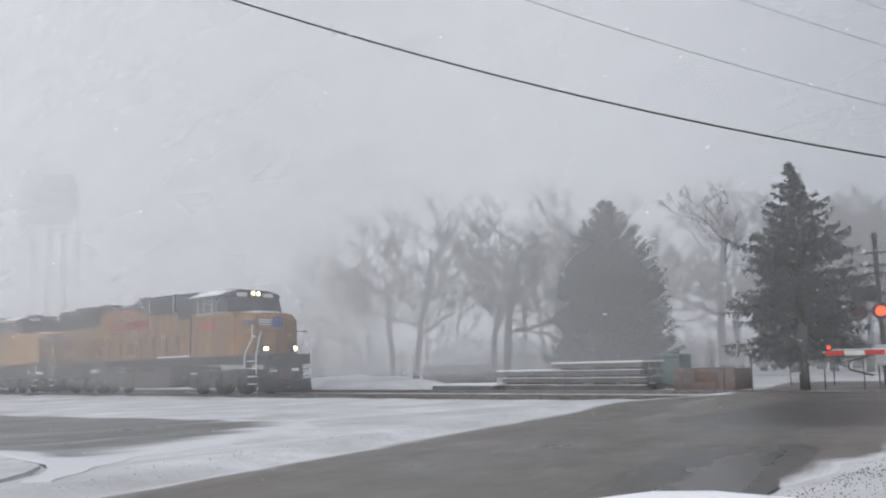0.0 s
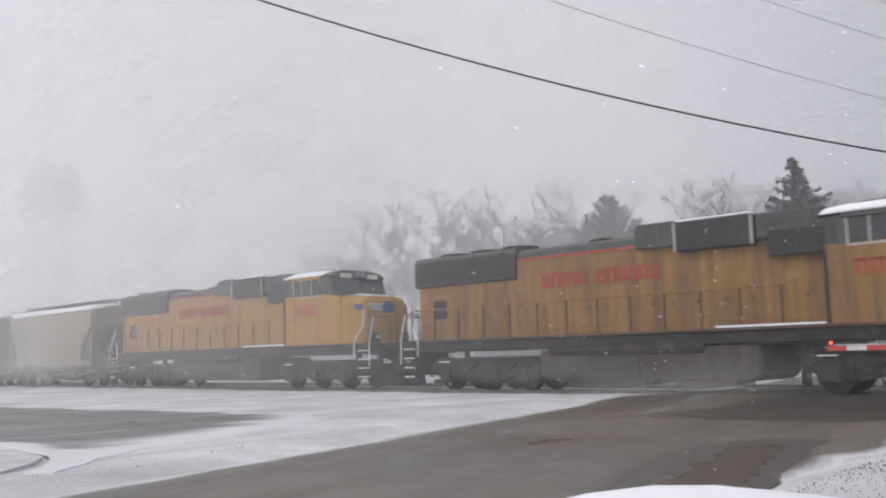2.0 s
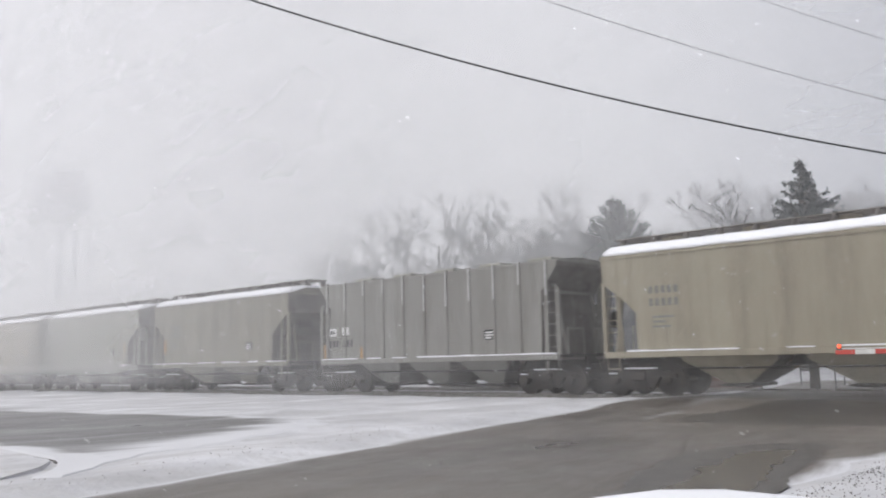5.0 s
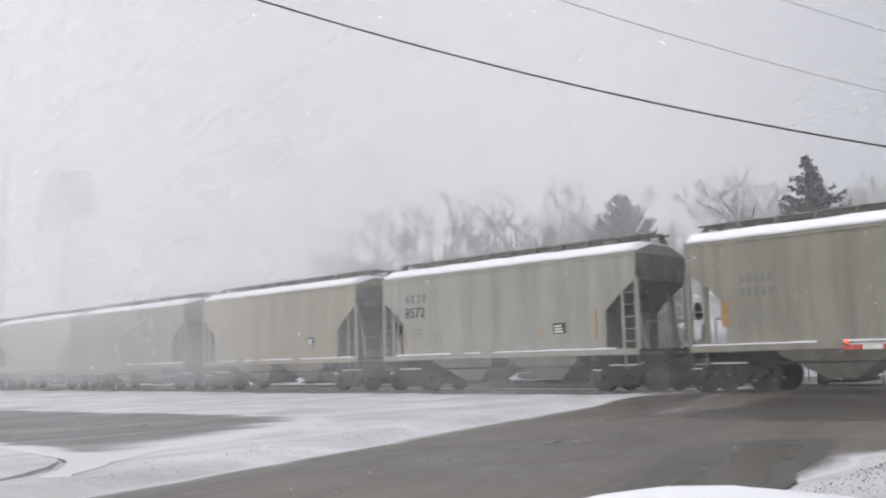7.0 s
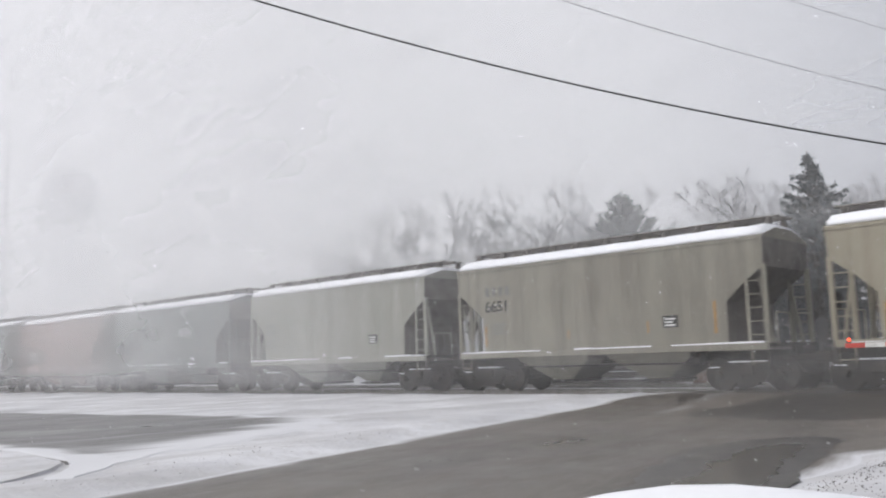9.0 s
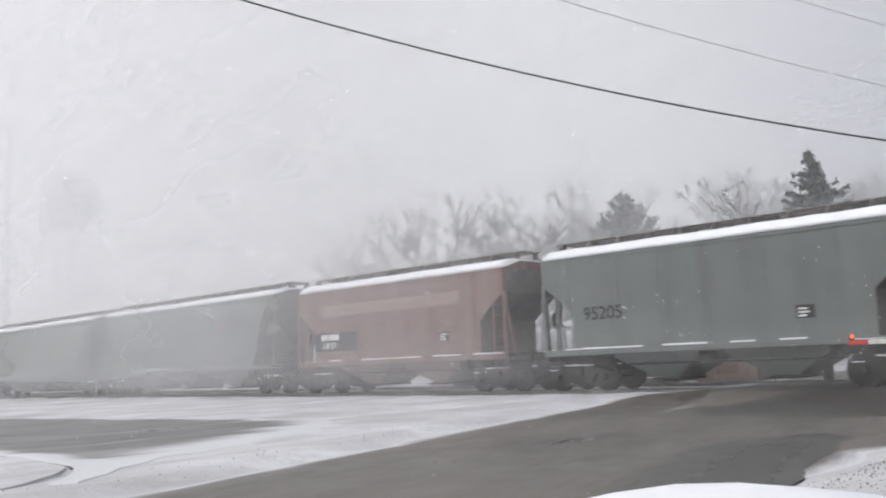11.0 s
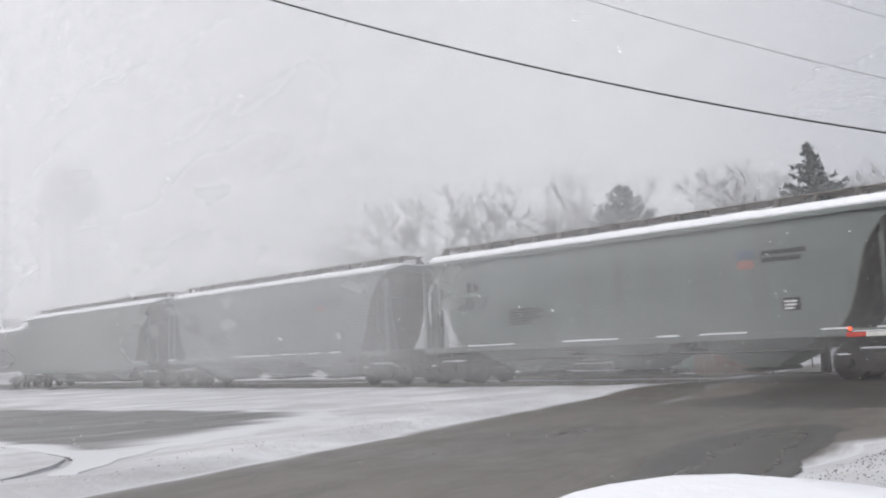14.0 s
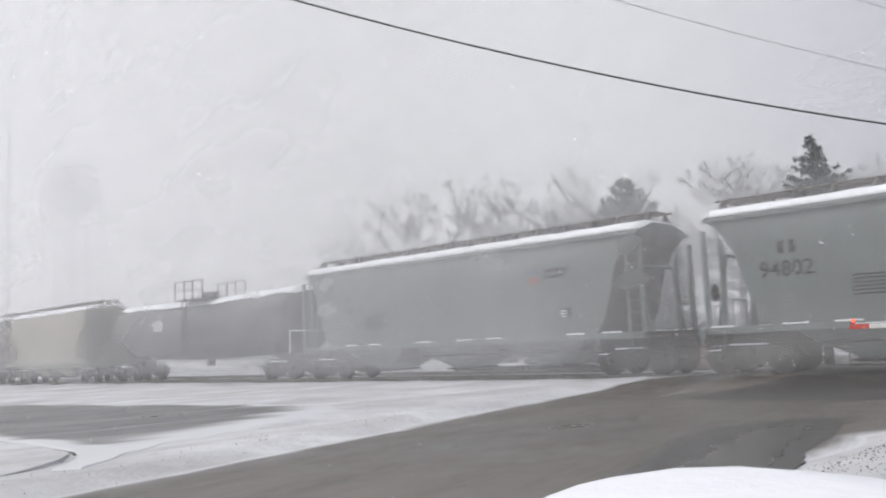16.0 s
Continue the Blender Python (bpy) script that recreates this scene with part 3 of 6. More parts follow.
def ladder(car, x, y, z0, z1, material, wide=0.42, gap=0.36):
    bm = bmesh.new()
    for k in (-wide / 2, wide / 2):
        box(bm, x + k - 0.022, x + k + 0.022, y - 0.02, y + 0.02, z0, z1)
    k = z0 + 0.1
    while k < z1:
        rod(bm, (x - wide / 2, y, k), (x + wide / 2, y, k), 0.016, 5)
        k += gap
    return part("ladder", bm, material, car)


def stencil(car, x, z, y, rows, material, w=0.5, h=0.07, gap=0.05):
    """Small writing as plain bars."""
    bm = bmesh.new()
    for i in range(rows):
        ww = w * random.uniform(0.6, 1.0)
        box(bm, x - w / 2, x - w / 2 + ww, y - 0.004, y + 0.004, z - i * (h + gap) - h, z - i * (h + gap))
    return part("stencil", bm, material, car)


def place_text(x, y, z):
    return pose(x, y, z, 90, 0, 0)


def hopper(half, paint, label, bays, number="", number_at=(0, 2.8), size=0.36, curved=False, ribbed=False, extra=(), bars_above=True, side=1.55, roof_snow=1.0, tape=True):
    """A covered hopper car: half is half the length of its body."""
    car = empty("hopper_car", at_track(-200, TRACK, RAIL), label, "freight car", "freight cars of the train")
    bottom = 1.26
    if curved:
        prof = [(half - 1.85, bottom), (half - 1.5, 1.7), (half - 1.3, 2.2), (half - 1.15, 2.8), (half - 0.98, 3.35), (half - 0.6, 3.92), (half - 0.12, 4.30)]
    elif ribbed:
        prof = [(half - 0.75, bottom), (half - 0.72, 2.2), (half - 0.7, 3.3), (half - 0.08, 4.1), (half - 0.05, 4.25)]
    else:
        prof = [(half - 1.2, bottom), (half - 1.18, 2.44), (half - 0.75, 2.85), (half - 0.1, 3.34), (half - 0.06, 4.15)]
    outline = prof + [(-x, z) for x, z in prof[::-1]]
    if curved:
        # bulging sides: the width follows the height
        heights = sorted({z for _, z in prof})
        rings = []
        for z in heights:
            x = next(a for a, b in prof if b == z)
            y = side * (0.955 + 0.045 * math.sin(math.pi * min(1, (z - bottom) / 2.9)) - 0.03 * smooth01((z - 3.7) / 0.5))
            rings.append([(-x, -y, z), (x, -y, z), (x, y, z), (-x, y, z)])
        body = part("body", loft(bmesh.new(), rings), paint, car)
    else:
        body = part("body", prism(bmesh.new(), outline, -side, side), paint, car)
    body.data.materials.append(GRIME_AND_SHADE)
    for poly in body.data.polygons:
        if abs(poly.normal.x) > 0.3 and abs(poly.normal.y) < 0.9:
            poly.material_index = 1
    eave = prof[-1][1]
    hx = prof[-1][0]
    ridge = eave + (0.16 if ribbed else 0.30)
    part("roof", loft(bmesh.new(), [[(x, -side + 0.02, eave - 0.02), (x, -side * 0.94, eave + 0.04), (x, -0.55, ridge), (x, 0.55, ridge), (x, side * 0.94, eave + 0.04), (x, side - 0.02, eave - 0.02)] for x in (-hx, hx)]), paint, car)
    # snow that stayed on the roof: uneven lumps on the slope
    if roof_snow:
        rings = []
        k = int(hx * 2 / 0.5)
        for i in range(k + 1):
            x = -hx + 0.05 + (2 * hx - 0.1) * i / k
            q = 0.04 + 0.05 * abs(noise.noise((x * 0.9, half, len(label))))
            low = 0.97 - 0.22 * (1 - roof_snow) - 0.05 * noise.noise((x * 1.3, 2, half))
            thick = 0.015 + 0.055 * roof_snow
            rings.append([(x, -side * low, eave + 0.02 + (1 - low) * 0.4), (x, -side * low * 0.985, eave + 0.03 + thick + (1 - low) * 0.4 + q * 0.5), (x, -1.05, ridge - 0.06 + thick * 0.9 + q), (x, -0.6, ridge + q + 0.02), (x, 0.5, ridge + q),
                          (x, 0.9, ridge - 0.06 + q), (x, side * 0.95, eave + 0.05 + q * 0.5), (x, side * 0.95, eave)])
        part("roof_snow", loft(bmesh.new(), rings), SNOW, car, "white snow lying on the roof", smooth=True)
    # running board on brackets along the roof
    if not ribbed:
        top = 4.95 if curved else 4.80
        bm = bmesh.new()
        for y in (-0.42, 0.0, 0.42):
            box(bm, -hx - 0.05, hx + 0.05, y - 0.13, y + 0.13, top - 0.035, top)
        part("running_board", bm, GRIME_AND_SHADE, car)
        k = int(hx * 2 / 1.05)
        for i in range(k + 1):
            x = -hx + 0.2 + i * (2 * hx - 0.4) / k
            bm = bmesh.new()
            for s in (-1, 1):
                rod(bm, (x, s * 0.98, ridge - 0.12), (x, s * 0.53, top - 0.03), 0.035, 5)
                box(bm, x - 0.05, x + 0.05, min(s * 0.40, s * 0.54), max(s * 0.40, s * 0.54), ridge - 0.03, top - 0.035)
            part("bracket", bm, GRIME_AND_SHADE, car)
        bm = bmesh.new()
        for i in range(4):
            x = -hx * 0.7 + i * hx * 1.4 / 3
            rod(bm, (x, 0, ridge), (x, 0, top - 0.06), 0.34, 14)
        part("roof_hatches", bm, paint, car)
    else:
        for i in range(5):
            x = -hx * 0.75 + i * hx * 1.5 / 4
            part("roof_hatch", B(x - 0.5, x + 0.5, -0.5, 0.5, ridge, ridge + 0.13, 0.03), PALE, car)
        for i in range(11):
            x = -hx + 0.45 + i * (2 * hx - 0.9) / 10
            for s in (-1, 1):
                part("rib", B(x - 0.05, x + 0.05, s * side - 0.05, s * side + 0.05, bottom, eave + 0.06, 0.01), paint, car)
            part("rib_frost", B(x - 0.03, x + 0.03, -side - 0.06, -side - 0.052, eave - random.uniform(0.5, 1.3), eave + 0.05), FROST, car)
    # edge of the roof, seams of the side sheets
    for s in (-1, 1):
        part("eave_rail", B(-hx, hx, s * side - 0.03, s * side + 0.03, eave - 0.09, eave), paint, car)
    if not ribbed:
        for s in (-1, 1):
            for i in range(1, 6):
                x = -half + 1.5 + i * (2 * half - 3) / 6
                yy = side * 1.0
                part("weld_seam", B(x - 0.018, x + 0.018, s * yy - 0.008, s * yy + 0.008, 2.0 if curved else bottom + 0.1, (3.3 if curved else eave - 0.1)), paint, car)
    # side sill with its snow ledge
    for s in (-1, 1):
        part("side_sill", B(-half + 0.1, half - 0.1, s * side - 0.06, s * side + 0.05, 1.12, 1.30, 0.015), paint, car)
        bm = bmesh.new()
        k = int(half * 3)
        for i in range(k):
            if random.random() < (0.35 if curved else 0.7):
                x = -half + 0.2 + i * (2 * half - 0.4) / k
                box(bm, x, x + (2 * half - 0.4) / k, s * side + (0.0 if s > 0 else -0.07), s * side + (0.07 if s > 0 else 0.0), 1.30, 1.33 + random.uniform(0, 0.02))
        part("sill_snow", bm, SNOW, car)
        if tape:
            part("reflector", B(half - 1.9, half - 1.1, s * (side + 0.055) - 0.004, s * (side + 0.055) + 0.004, 1.15, 1.27), ORANGE, car, "orange reflective tape")
            part("reflector", B(-half + 1.0, -half + 1.8, s * (side + 0.055) - 0.004, s * (side + 0.055) + 0.004, 1.15, 1.27), ORANGE, car, "orange reflective tape")
    # centre sill and end platforms
    part("centre_sill", B(-half - 0.1, half + 0.1, -0.25, 0.25, 0.85, 1.2), BLACK, car)
    for e in (-1, 1):
        part("end_platform", B(min(e * (half - 1.3), e * half), max(e * (half - 1.3), e * half), -side, side, 1.1, 1.2, 0.01), GRIME_AND_SHADE, car)
        part("end_sill", B(min(e * half, e * (half - 0.12)), max(e * half, e * (half - 0.12)), -side, side, 0.95, 1.3, 0.02), BLACK, car)
        for s in (-1, 1):
            part("corner_post", B(e * (half - 0.1) - 0.06, e * (half - 0.1) + 0.06, s * (side - 0.06) - 0.06, s * (side - 0.06) + 0.06, 1.2, 3.4 if not curved else 4.0, 0.01), paint, car)
            part("slope_post", B(e * (half - 0.62) - 0.04, e * (half - 0.62) + 0.04, s * (side - 0.08) - 0.04, s * (side - 0.08) + 0.04, 1.2, 2.95 if not curved else 3.6, 0.01), paint, car)
            ladder(car, e * (half - 0.36), s * (side - 0.02), 0.7, 3.5 if not curved else 4.0, paint)
            bm = bmesh.new()
            pipe(bm, [(e * (half + 0.02), s * 1.2, 1.25), (e * (half + 0.02), s * 1.2, 2.1), (e * (half + 0.02), s * 0.3, 2.1), (e * (half + 0.02), s * 0.3, 1.25)], 0.02)
            part("end_grab_iron", bm, paint, car)
            part("stirrup_step", pipe(bmesh.new(), [(e * (half - 0.15), s * side, 1.1), (e * (half - 0.15), s * side, 0.55), (e * (half - 0.6), s * side, 0.55), (e * (half - 0.6), s * side, 1.1)], 0.022), BLACK, car)
        # brake wheel and the slope sheet's stiffener
        part("end_brace", pipe(bmesh.new(), [(e * (half - 0.15), -1.0, 1.25), (e * (half - 0.5), -1.0, 3.3), (e * (half - 0.5), 1.0, 3.3), (e * (half - 0.15), 1.0, 1.25)], 0.05), paint, car)
        freight_truck(car, e * (half - 0.95))
        coupler(car, e * (half + 0.78), e)
    part("brake_wheel", rod(bmesh.new(), (-half - 0.06, -0.7, 2.3), (-half - 0.02, -0.7, 2.3), 0.26, 14), BLACK, car)
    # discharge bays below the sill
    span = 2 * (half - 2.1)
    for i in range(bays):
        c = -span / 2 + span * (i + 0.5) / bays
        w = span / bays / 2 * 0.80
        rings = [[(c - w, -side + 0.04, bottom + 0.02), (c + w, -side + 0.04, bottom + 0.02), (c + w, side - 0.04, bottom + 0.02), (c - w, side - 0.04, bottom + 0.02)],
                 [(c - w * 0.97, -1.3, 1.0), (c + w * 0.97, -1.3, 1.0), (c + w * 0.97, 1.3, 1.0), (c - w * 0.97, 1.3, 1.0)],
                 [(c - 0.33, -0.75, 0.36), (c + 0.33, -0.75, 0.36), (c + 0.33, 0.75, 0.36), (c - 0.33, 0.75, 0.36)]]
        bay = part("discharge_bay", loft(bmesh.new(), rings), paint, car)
        # slope sheets between the bays: their shade is put into this darker colour
        bay.data.materials.append(GRIME_AND_SHADE)
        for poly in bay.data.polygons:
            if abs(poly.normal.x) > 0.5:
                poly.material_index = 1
        gate = B(c - 0.42, c + 0.42, -0.85, 0.85, 0.27, 0.37, 0.015)
        rod(gate, (c - 0.55, -0.9, 0.32), (c + 0.55, -0.9, 0.32), 0.03)
        part("outlet_gate", gate, BLACK, car)
    bm = bmesh.new()
    rod(bm, (half - 2.3, -0.9, 0.95), (half - 3.1, -0.9, 0.95), 0.2, 10)
    pipe(bm, [(half - 2.3, -1.2, 0.8), (-half + 2.3, -1.2, 0.8)], 0.025)
    part("brake_gear", bm, BLACK, car)
    # writing
    y = -side - 0.012
    nx, nz = number_at
    if number:
        letters(number, size, CAR_LETTER, car, place_text(nx, y, nz), "car_number")
    if bars_above:
        bm = bmesh.new()
        for i in (1, 2) if curved else range(4 if number else 5):
            x = nx - size * 0.9 + i * size * 0.55
            box(bm, x, x + size * 0.3, y - 0.004, y + 0.004, nz + size * 0.72, nz + size * 1.30)
            if not number:
                box(bm, x, x + size * 0.3, y - 0.004, y + 0.004, nz - size * 0.3, nz + size * 0.3)
        part("reporting_mark", bm, CAR_LETTER if curved else FADED_MARK, car)
    stencil(car, nx + 0.1, nz - size * 1.1, y, 3, surface("grey_stencil_paint", (0.2, 0.2, 0.19), bump=0), 0.7, 0.05, 0.09)
    bx = half - 2.9
    part("data_plate", B(bx - 0.24, bx + 0.24, y - 0.004, y + 0.004, 1.83, 2.17), CAR_LETTER, car, "black stencilled data panel")
    stencil(car, bx, 2.10, y - 0.008, 3, WHITE_PAINT, 0.36, 0.05, 0.04)
    for kind, x0, x1, z0, z1, m in extra:
        proud = 0.009 if kind == "mark_bar" else 0.005
        part(kind, B(x0, x1, y - proud, y + proud, z0, z1), m, car)
    return car


def tank_car(half, label):
    car = empty("tank_car", at_track(-200, TRACK, RAIL), label, "freight car", "freight cars of the train")
    r, zc = 1.48, 2.62
    rings = []
    for x, q in ((-half + 0.3, 0.25), (-half + 0.36, 0.6), (-half + 0.5, 0.85), (-half + 0.8, 0.98), (-half + 1.1, 1.0), (0, 1.0), (half - 1.1, 1.0), (half - 0.8, 0.98), (half - 0.5, 0.85), (half - 0.36, 0.6), (half - 0.3, 0.25)):
        sag = -0.12 * (1 - abs(x) / half)
        rings.append([(x, r * q * math.cos(a * 0.2244), zc + sag + r * q * math.sin(a * 0.2244)) for a in range(28)])
    part("tank", loft(bmesh.new(), rings), TANK_BLACK, car, "black sloping tank", smooth=True)
    # snow lying along the top
    rings = []
    for i in range(40):
        x = -half + 0.6 + (2 * half - 1.2) * i / 39
        sag = -0.12 * (1 - abs(x) / half)
        w = 0.62 + 0.10 * noise.noise((x * 0.8, 0, 4)) + (0.5 if abs(x - half + 2.1) < 0.12 else 0)
        th = 0.07 + 0.04 * noise.noise((x * 1.1, 3, 4))
        ring = [(x, (r + th * (1 - abs(k) / 6.5)) * math.sin(k * w / 6), zc + sag + (r + 0.01 + th * (1 - (k / 6.5) ** 2)) * math.cos(k * w / 6)) for k in range(-6, 7)]
        rings.append(ring + [(x, 0, zc + sag + r * 0.8)])
    part("tank_snow", loft(bmesh.new(), rings), SNOW, car, "white snow on the tank's back", smooth=True)
    bm = bmesh.new()
    rod(bm, (0, 0, 3.9), (0, 0, 4.42), 0.45, 16)
    part("dome", bm, TANK_BLACK, car)
    bm = B(-1.3, 1.3, -1.25, 1.25, 4.02, 4.08)
    for x in (-1.3, -0.4, 0.4, 1.3):
        for y in (-1.25, 1.25):
            rod(bm, (x, y, 4.05), (x, y, 4.95), 0.03)
    for y in (-1.25, 1.25):
        rod(bm, (-1.3, y, 4.95), (1.3, y, 4.95), 0.03)
        rod(bm, (-1.3, y, 4.5), (1.3, y, 4.5), 0.025)
    part("platform", bm, BLACK, car, "black railed platform round the dome")
    ladder(car, 0, -1.5, 0.9, 4.1, BLACK)
    for e in (-1, 1):
        part("stub_sill", B(min(e * half, e * (half - 2.6)), max(e * half, e * (half - 2.6)), -0.3, 0.3, 0.8, 1.18), BLACK, car)
        part("end_platform", B(min(e * half, e * (half - 0.9)), max(e * half, e * (half - 0.9)), -1.5, 1.5, 1.1, 1.18), BLACK, car)
        part("saddle", prism(bmesh.new(), [(e * (half - 1.4), 1.1), (e * (half - 2.6), 1.1), (e * (half - 2.4), 1.9), (e * (half - 1.6), 1.9)], -1.2, 1.2), BLACK, car)
        part("end_rail", pipe(bmesh.new(), [(e * (half - 0.05), -1.5, 1.15), (e * (half - 0.05), -1.5, 2.1), (e * (half - 0.05), 1.5, 2.1), (e * (half - 0.05), 1.5, 1.15)], 0.03), WHITE_PAINT, car)
        freight_truck(car, e * (half - 1.6))
        coupler(car, e * (half + 0.6), e)
    bm = bmesh.new()
    rod(bm, (0, 0, 0.7), (0, 0, 1.2), 0.22, 10)
    rod(bm, (-half + 2, -1.3, 1.0), (half - 2, -1.3, 1.0), 0.03)
    part("outlet_valve", bm, BLACK, car)
    stencil(car, -2.6, 3.0, -1.5, 2, WHITE_PAINT, 1.0, 0.16, 0.1)
    return car


def loco_truck(loco, x):
    bm = bmesh.new()
    for s in (-1, 1):
        prism(bm, [(-2.35, 0.12), (-1.95, -0.12), (-1.4, 0.0), (-0.9, -0.2), (-0.3, -0.05), (0.3, -0.05), (0.9, -0.2), (1.4, 0.0), (1.95, -0.12), (2.35, 0.12), (2.3, 0.42), (1.2, 0.5), (-1.2, 0.5), (-2.3, 0.42)], s * 1.08 - 0.09, s * 1.08 + 0.09)
        for k in (-1.68, 0, 1.68):
            box(bm, k - 0.22, k + 0.22, s * 1.17 - 0.1, s * 1.17 + 0.1, -0.24, 0.22, 0.03)
            rod(bm, (k + 0.5, s * 1.2, -0.1), (k + 0.5, s * 1.2, 0.45), 0.09, 8)
            rod(bm, (k - 0.55, s * 1.25, 0.15), (k - 0.2, s * 1.25, 0.4), 0.05, 6)
        rod(bm, (-2.0, s * 1.28, 0.55), (2.0, s * 1.28, 0.5), 0.04)
    box(bm, -2.1, 2.1, -0.9, 0.9, 0.15, 0.6)
    t = part("truck", bm, BLACK, loco, "grimy black three-axle truck")
    t.matrix_basis = pose(x, 0, 0.53)
    for k in (-1.68, 0, 1.68):
        wheelset(t, k, 0.53)
    bm = bmesh.new()
    box(bm, -2.0, -1.5, -1.22, -1.0, 0.43, 0.47)
    box(bm, 0.3, 1.3, -1.24, -1.0, 0.5, 0.53)
    part("snow_crust", bm, SNOW, t)


def locomotive(label, yellow, number, lights):
    """A six-axle road diesel, 22 m over its couplers."""
    loco = empty("locomotive", at_track(-60, TRACK, RAIL), label, "locomotive", "locomotives of the train")
    # frame
    part("frame", B(-10.15, 10.1, -1.42, 1.42, 1.34, 1.70, 0.03), BLACK, loco)
    part("deck", B(-10.2, 10.15, -1.5, 1.5, 1.70, 1.76), LOCO_GREY, loco)
    for s in (-1, 1):
        part("sill_stripe", B(-10.1, 10.05, s * 1.505 - 0.006, s * 1.505 + 0.006, 1.70, 1.735), RUST, loco, "dull red sill stripe")
        part("sill_snow", B(2.0, 4.9, s * 1.45 - 0.06, s * 1.45 + 0.06, 1.78, 1.83), SNOW, loco)
    # long hood: yellow flanks, grey shoulders and roof
    hood = [(-1.0, 1.76), (1.0, 1.76), (1.0, 4.34), (-1.0, 4.34)]
    part("long_hood", loft(bmesh.new(), [[(x, y, z) for y, z in hood] for x in (-9.6, 5.0)]), yellow, loco)
    top = [(-1.02, 4.34), (1.02, 4.34), (0.98, 4.54), (0.62, 4.68), (-0.62, 4.68), (-0.98, 4.54)]
    part("hood_roof", loft(bmesh.new(), [[(x, y, z) for y, z in top] for x in (-9.6, 5.0)]), LOCO_GREY, loco)
    # hood doors with their frames
    for s in (-1, 1):
        x = -9.2
        while x < 4.6:
            w = random.choice((0.62, 0.7, 0.78))
            d = part("hood_door", B(x, x + w, s * 1.0 - 0.012, s * 1.0 + 0.012, 1.95, 3.2, 0.006), yellow, loco)
            part("latch", B(x + w - 0.09, x + w - 0.05, s * 1.018 - 0.008, s * 1.018 + 0.008, 2.5, 2.62), BLACK, d)
            x += w + 0.06
        part("rear_vent", B(-8.9, -8.3, s * 1.016 - 0.012, s * 1.016 + 0.012, 2.5, 3.15), GRILLE, loco, "dark vent panel")
    # radiator housing at the rear, flared
    rad = [(-1.02, 3.66), (-1.1, 3.72), (-1.12, 4.6), (-0.95, 4.74), (0.95, 4.74), (1.12, 4.6), (1.1, 3.72), (1.02, 3.66)]
    part("radiator_housing", loft(bmesh.new(), [[(x, y, z) for y, z in rad] for x in (-9.75, -5.1)]), LOCO_GREY, loco, "flared dark grey radiator housing")
    for s in (-1, 1):
        for i in range(9):
            z = 3.80 + i * 0.085
            part("radiator_slat", B(-9.6, -5.25, s * 1.122 - 0.012, s * 1.122 + 0.012, z, z + 0.05), GRILLE, loco)
    for x in (-8.6, -7.1, -5.7):
        part("radiator_fan", rod(bmesh.new(), (x, 0, 4.70), (x, 0, 4.88), 0.66, 20), GRILLE, loco)
    # dynamic brake, filter and blower boxes ahead
    part("exhaust_stack", B(-2.6, -1.9, -0.35, 0.35, 4.64, 4.80, 0.03), BLACK, loco)
    part("dynamic_brake", prism(bmesh.new(), [(-0.55, 4.2), (0.78, 4.2), (0.78, 4.92), (-0.4, 4.92), (-0.55, 4.8)], -1.2, 1.2, 0.03), LOCO_GREY, loco)
    part("filter_box", prism(bmesh.new(), [(0.82, 4.0), (3.12, 4.0), (3.12, 4.84), (0.82, 4.84)], -1.3, 1.3, 0.04), GRILLE, loco, "black inertial filter grille")
    for s in (-1, 1):
        part("filter_frame", B(0.80, 0.86, s * 1.31 - 0.02, s * 1.31 + 0.02, 4.0, 4.84), ALU, loco)
        part("filter_frame", B(3.06, 3.13, s * 1.31 - 0.02, s * 1.31 + 0.02, 4.0, 4.84), ALU, loco)
        part("blower_intake", B(3.5, 4.98, s * 1.22 - 0.1, s * 1.22 + 0.1, 3.62, 4.3, 0.02), GRILLE, loco)
    part("filter_snow", B(0.85, 3.1, -1.27, 1.27, 4.845, 4.90, 0.02), SNOW, loco)
    part("blower_hood", B(3.16, 5.0, -1.25, 1.25, 4.1, 4.82, 0.05), LOCO_GREY, loco)
    # cab
    cab = part("cab", prism(bmesh.new(), [(5.02, 1.76), (8.55, 1.76), (8.55, 3.5), (8.2, 3.7), (7.5, 3.75), (5.02, 3.75)], -1.53, 1.53), yellow, loco, "armour yellow cab side")
    # upper cab: side walls round open window frames
    up = prism(bmesh.new(), [(5.04, 3.75), (8.05, 3.75), (7.82, 4.42), (7.7, 4.55), (5.04, 4.55)], -1.5, 1.5)
    part("cab_upper", up, LOCO_GREY, loco)
    for s in (-1, 1):
        win = part("side_window", B(5.62, 7.3, s * 1.505 - 0.012, s * 1.505 + 0.012, 3.72, 4.42), GLASS_DARK, loco, "dark cab side window in an aluminium frame")
        for x in (5.58, 6.1, 6.75, 7.28):
            part("window_frame", B(x, x + 0.05, s * 1.52 - 0.012, s * 1.52 + 0.012, 3.70, 4.44), ALU, win)
        for z in (3.67, 4.42):
            part("window_frame", B(5.58, 7.33, s * 1.52 - 0.012, s * 1.52 + 0.012, z, z + 0.05), ALU, win)
        part("sun_visor", prism(bmesh.new(), [(5.5, 4.38), (7.4, 4.38), (7.4, 4.5), (5.5, 4.5)], s * 1.5, s * 1.62), yellow if number else LOCO_GREY, loco, "sun visor over the cab window")
        part("windscreen", prism(bmesh.new(), [(8.06, 3.82), (8.09, 3.84), (7.9, 4.36), (7.87, 4.34)], s * 0.75 - 0.55, s * 0.75 + 0.55), GLASS_DARK, loco)
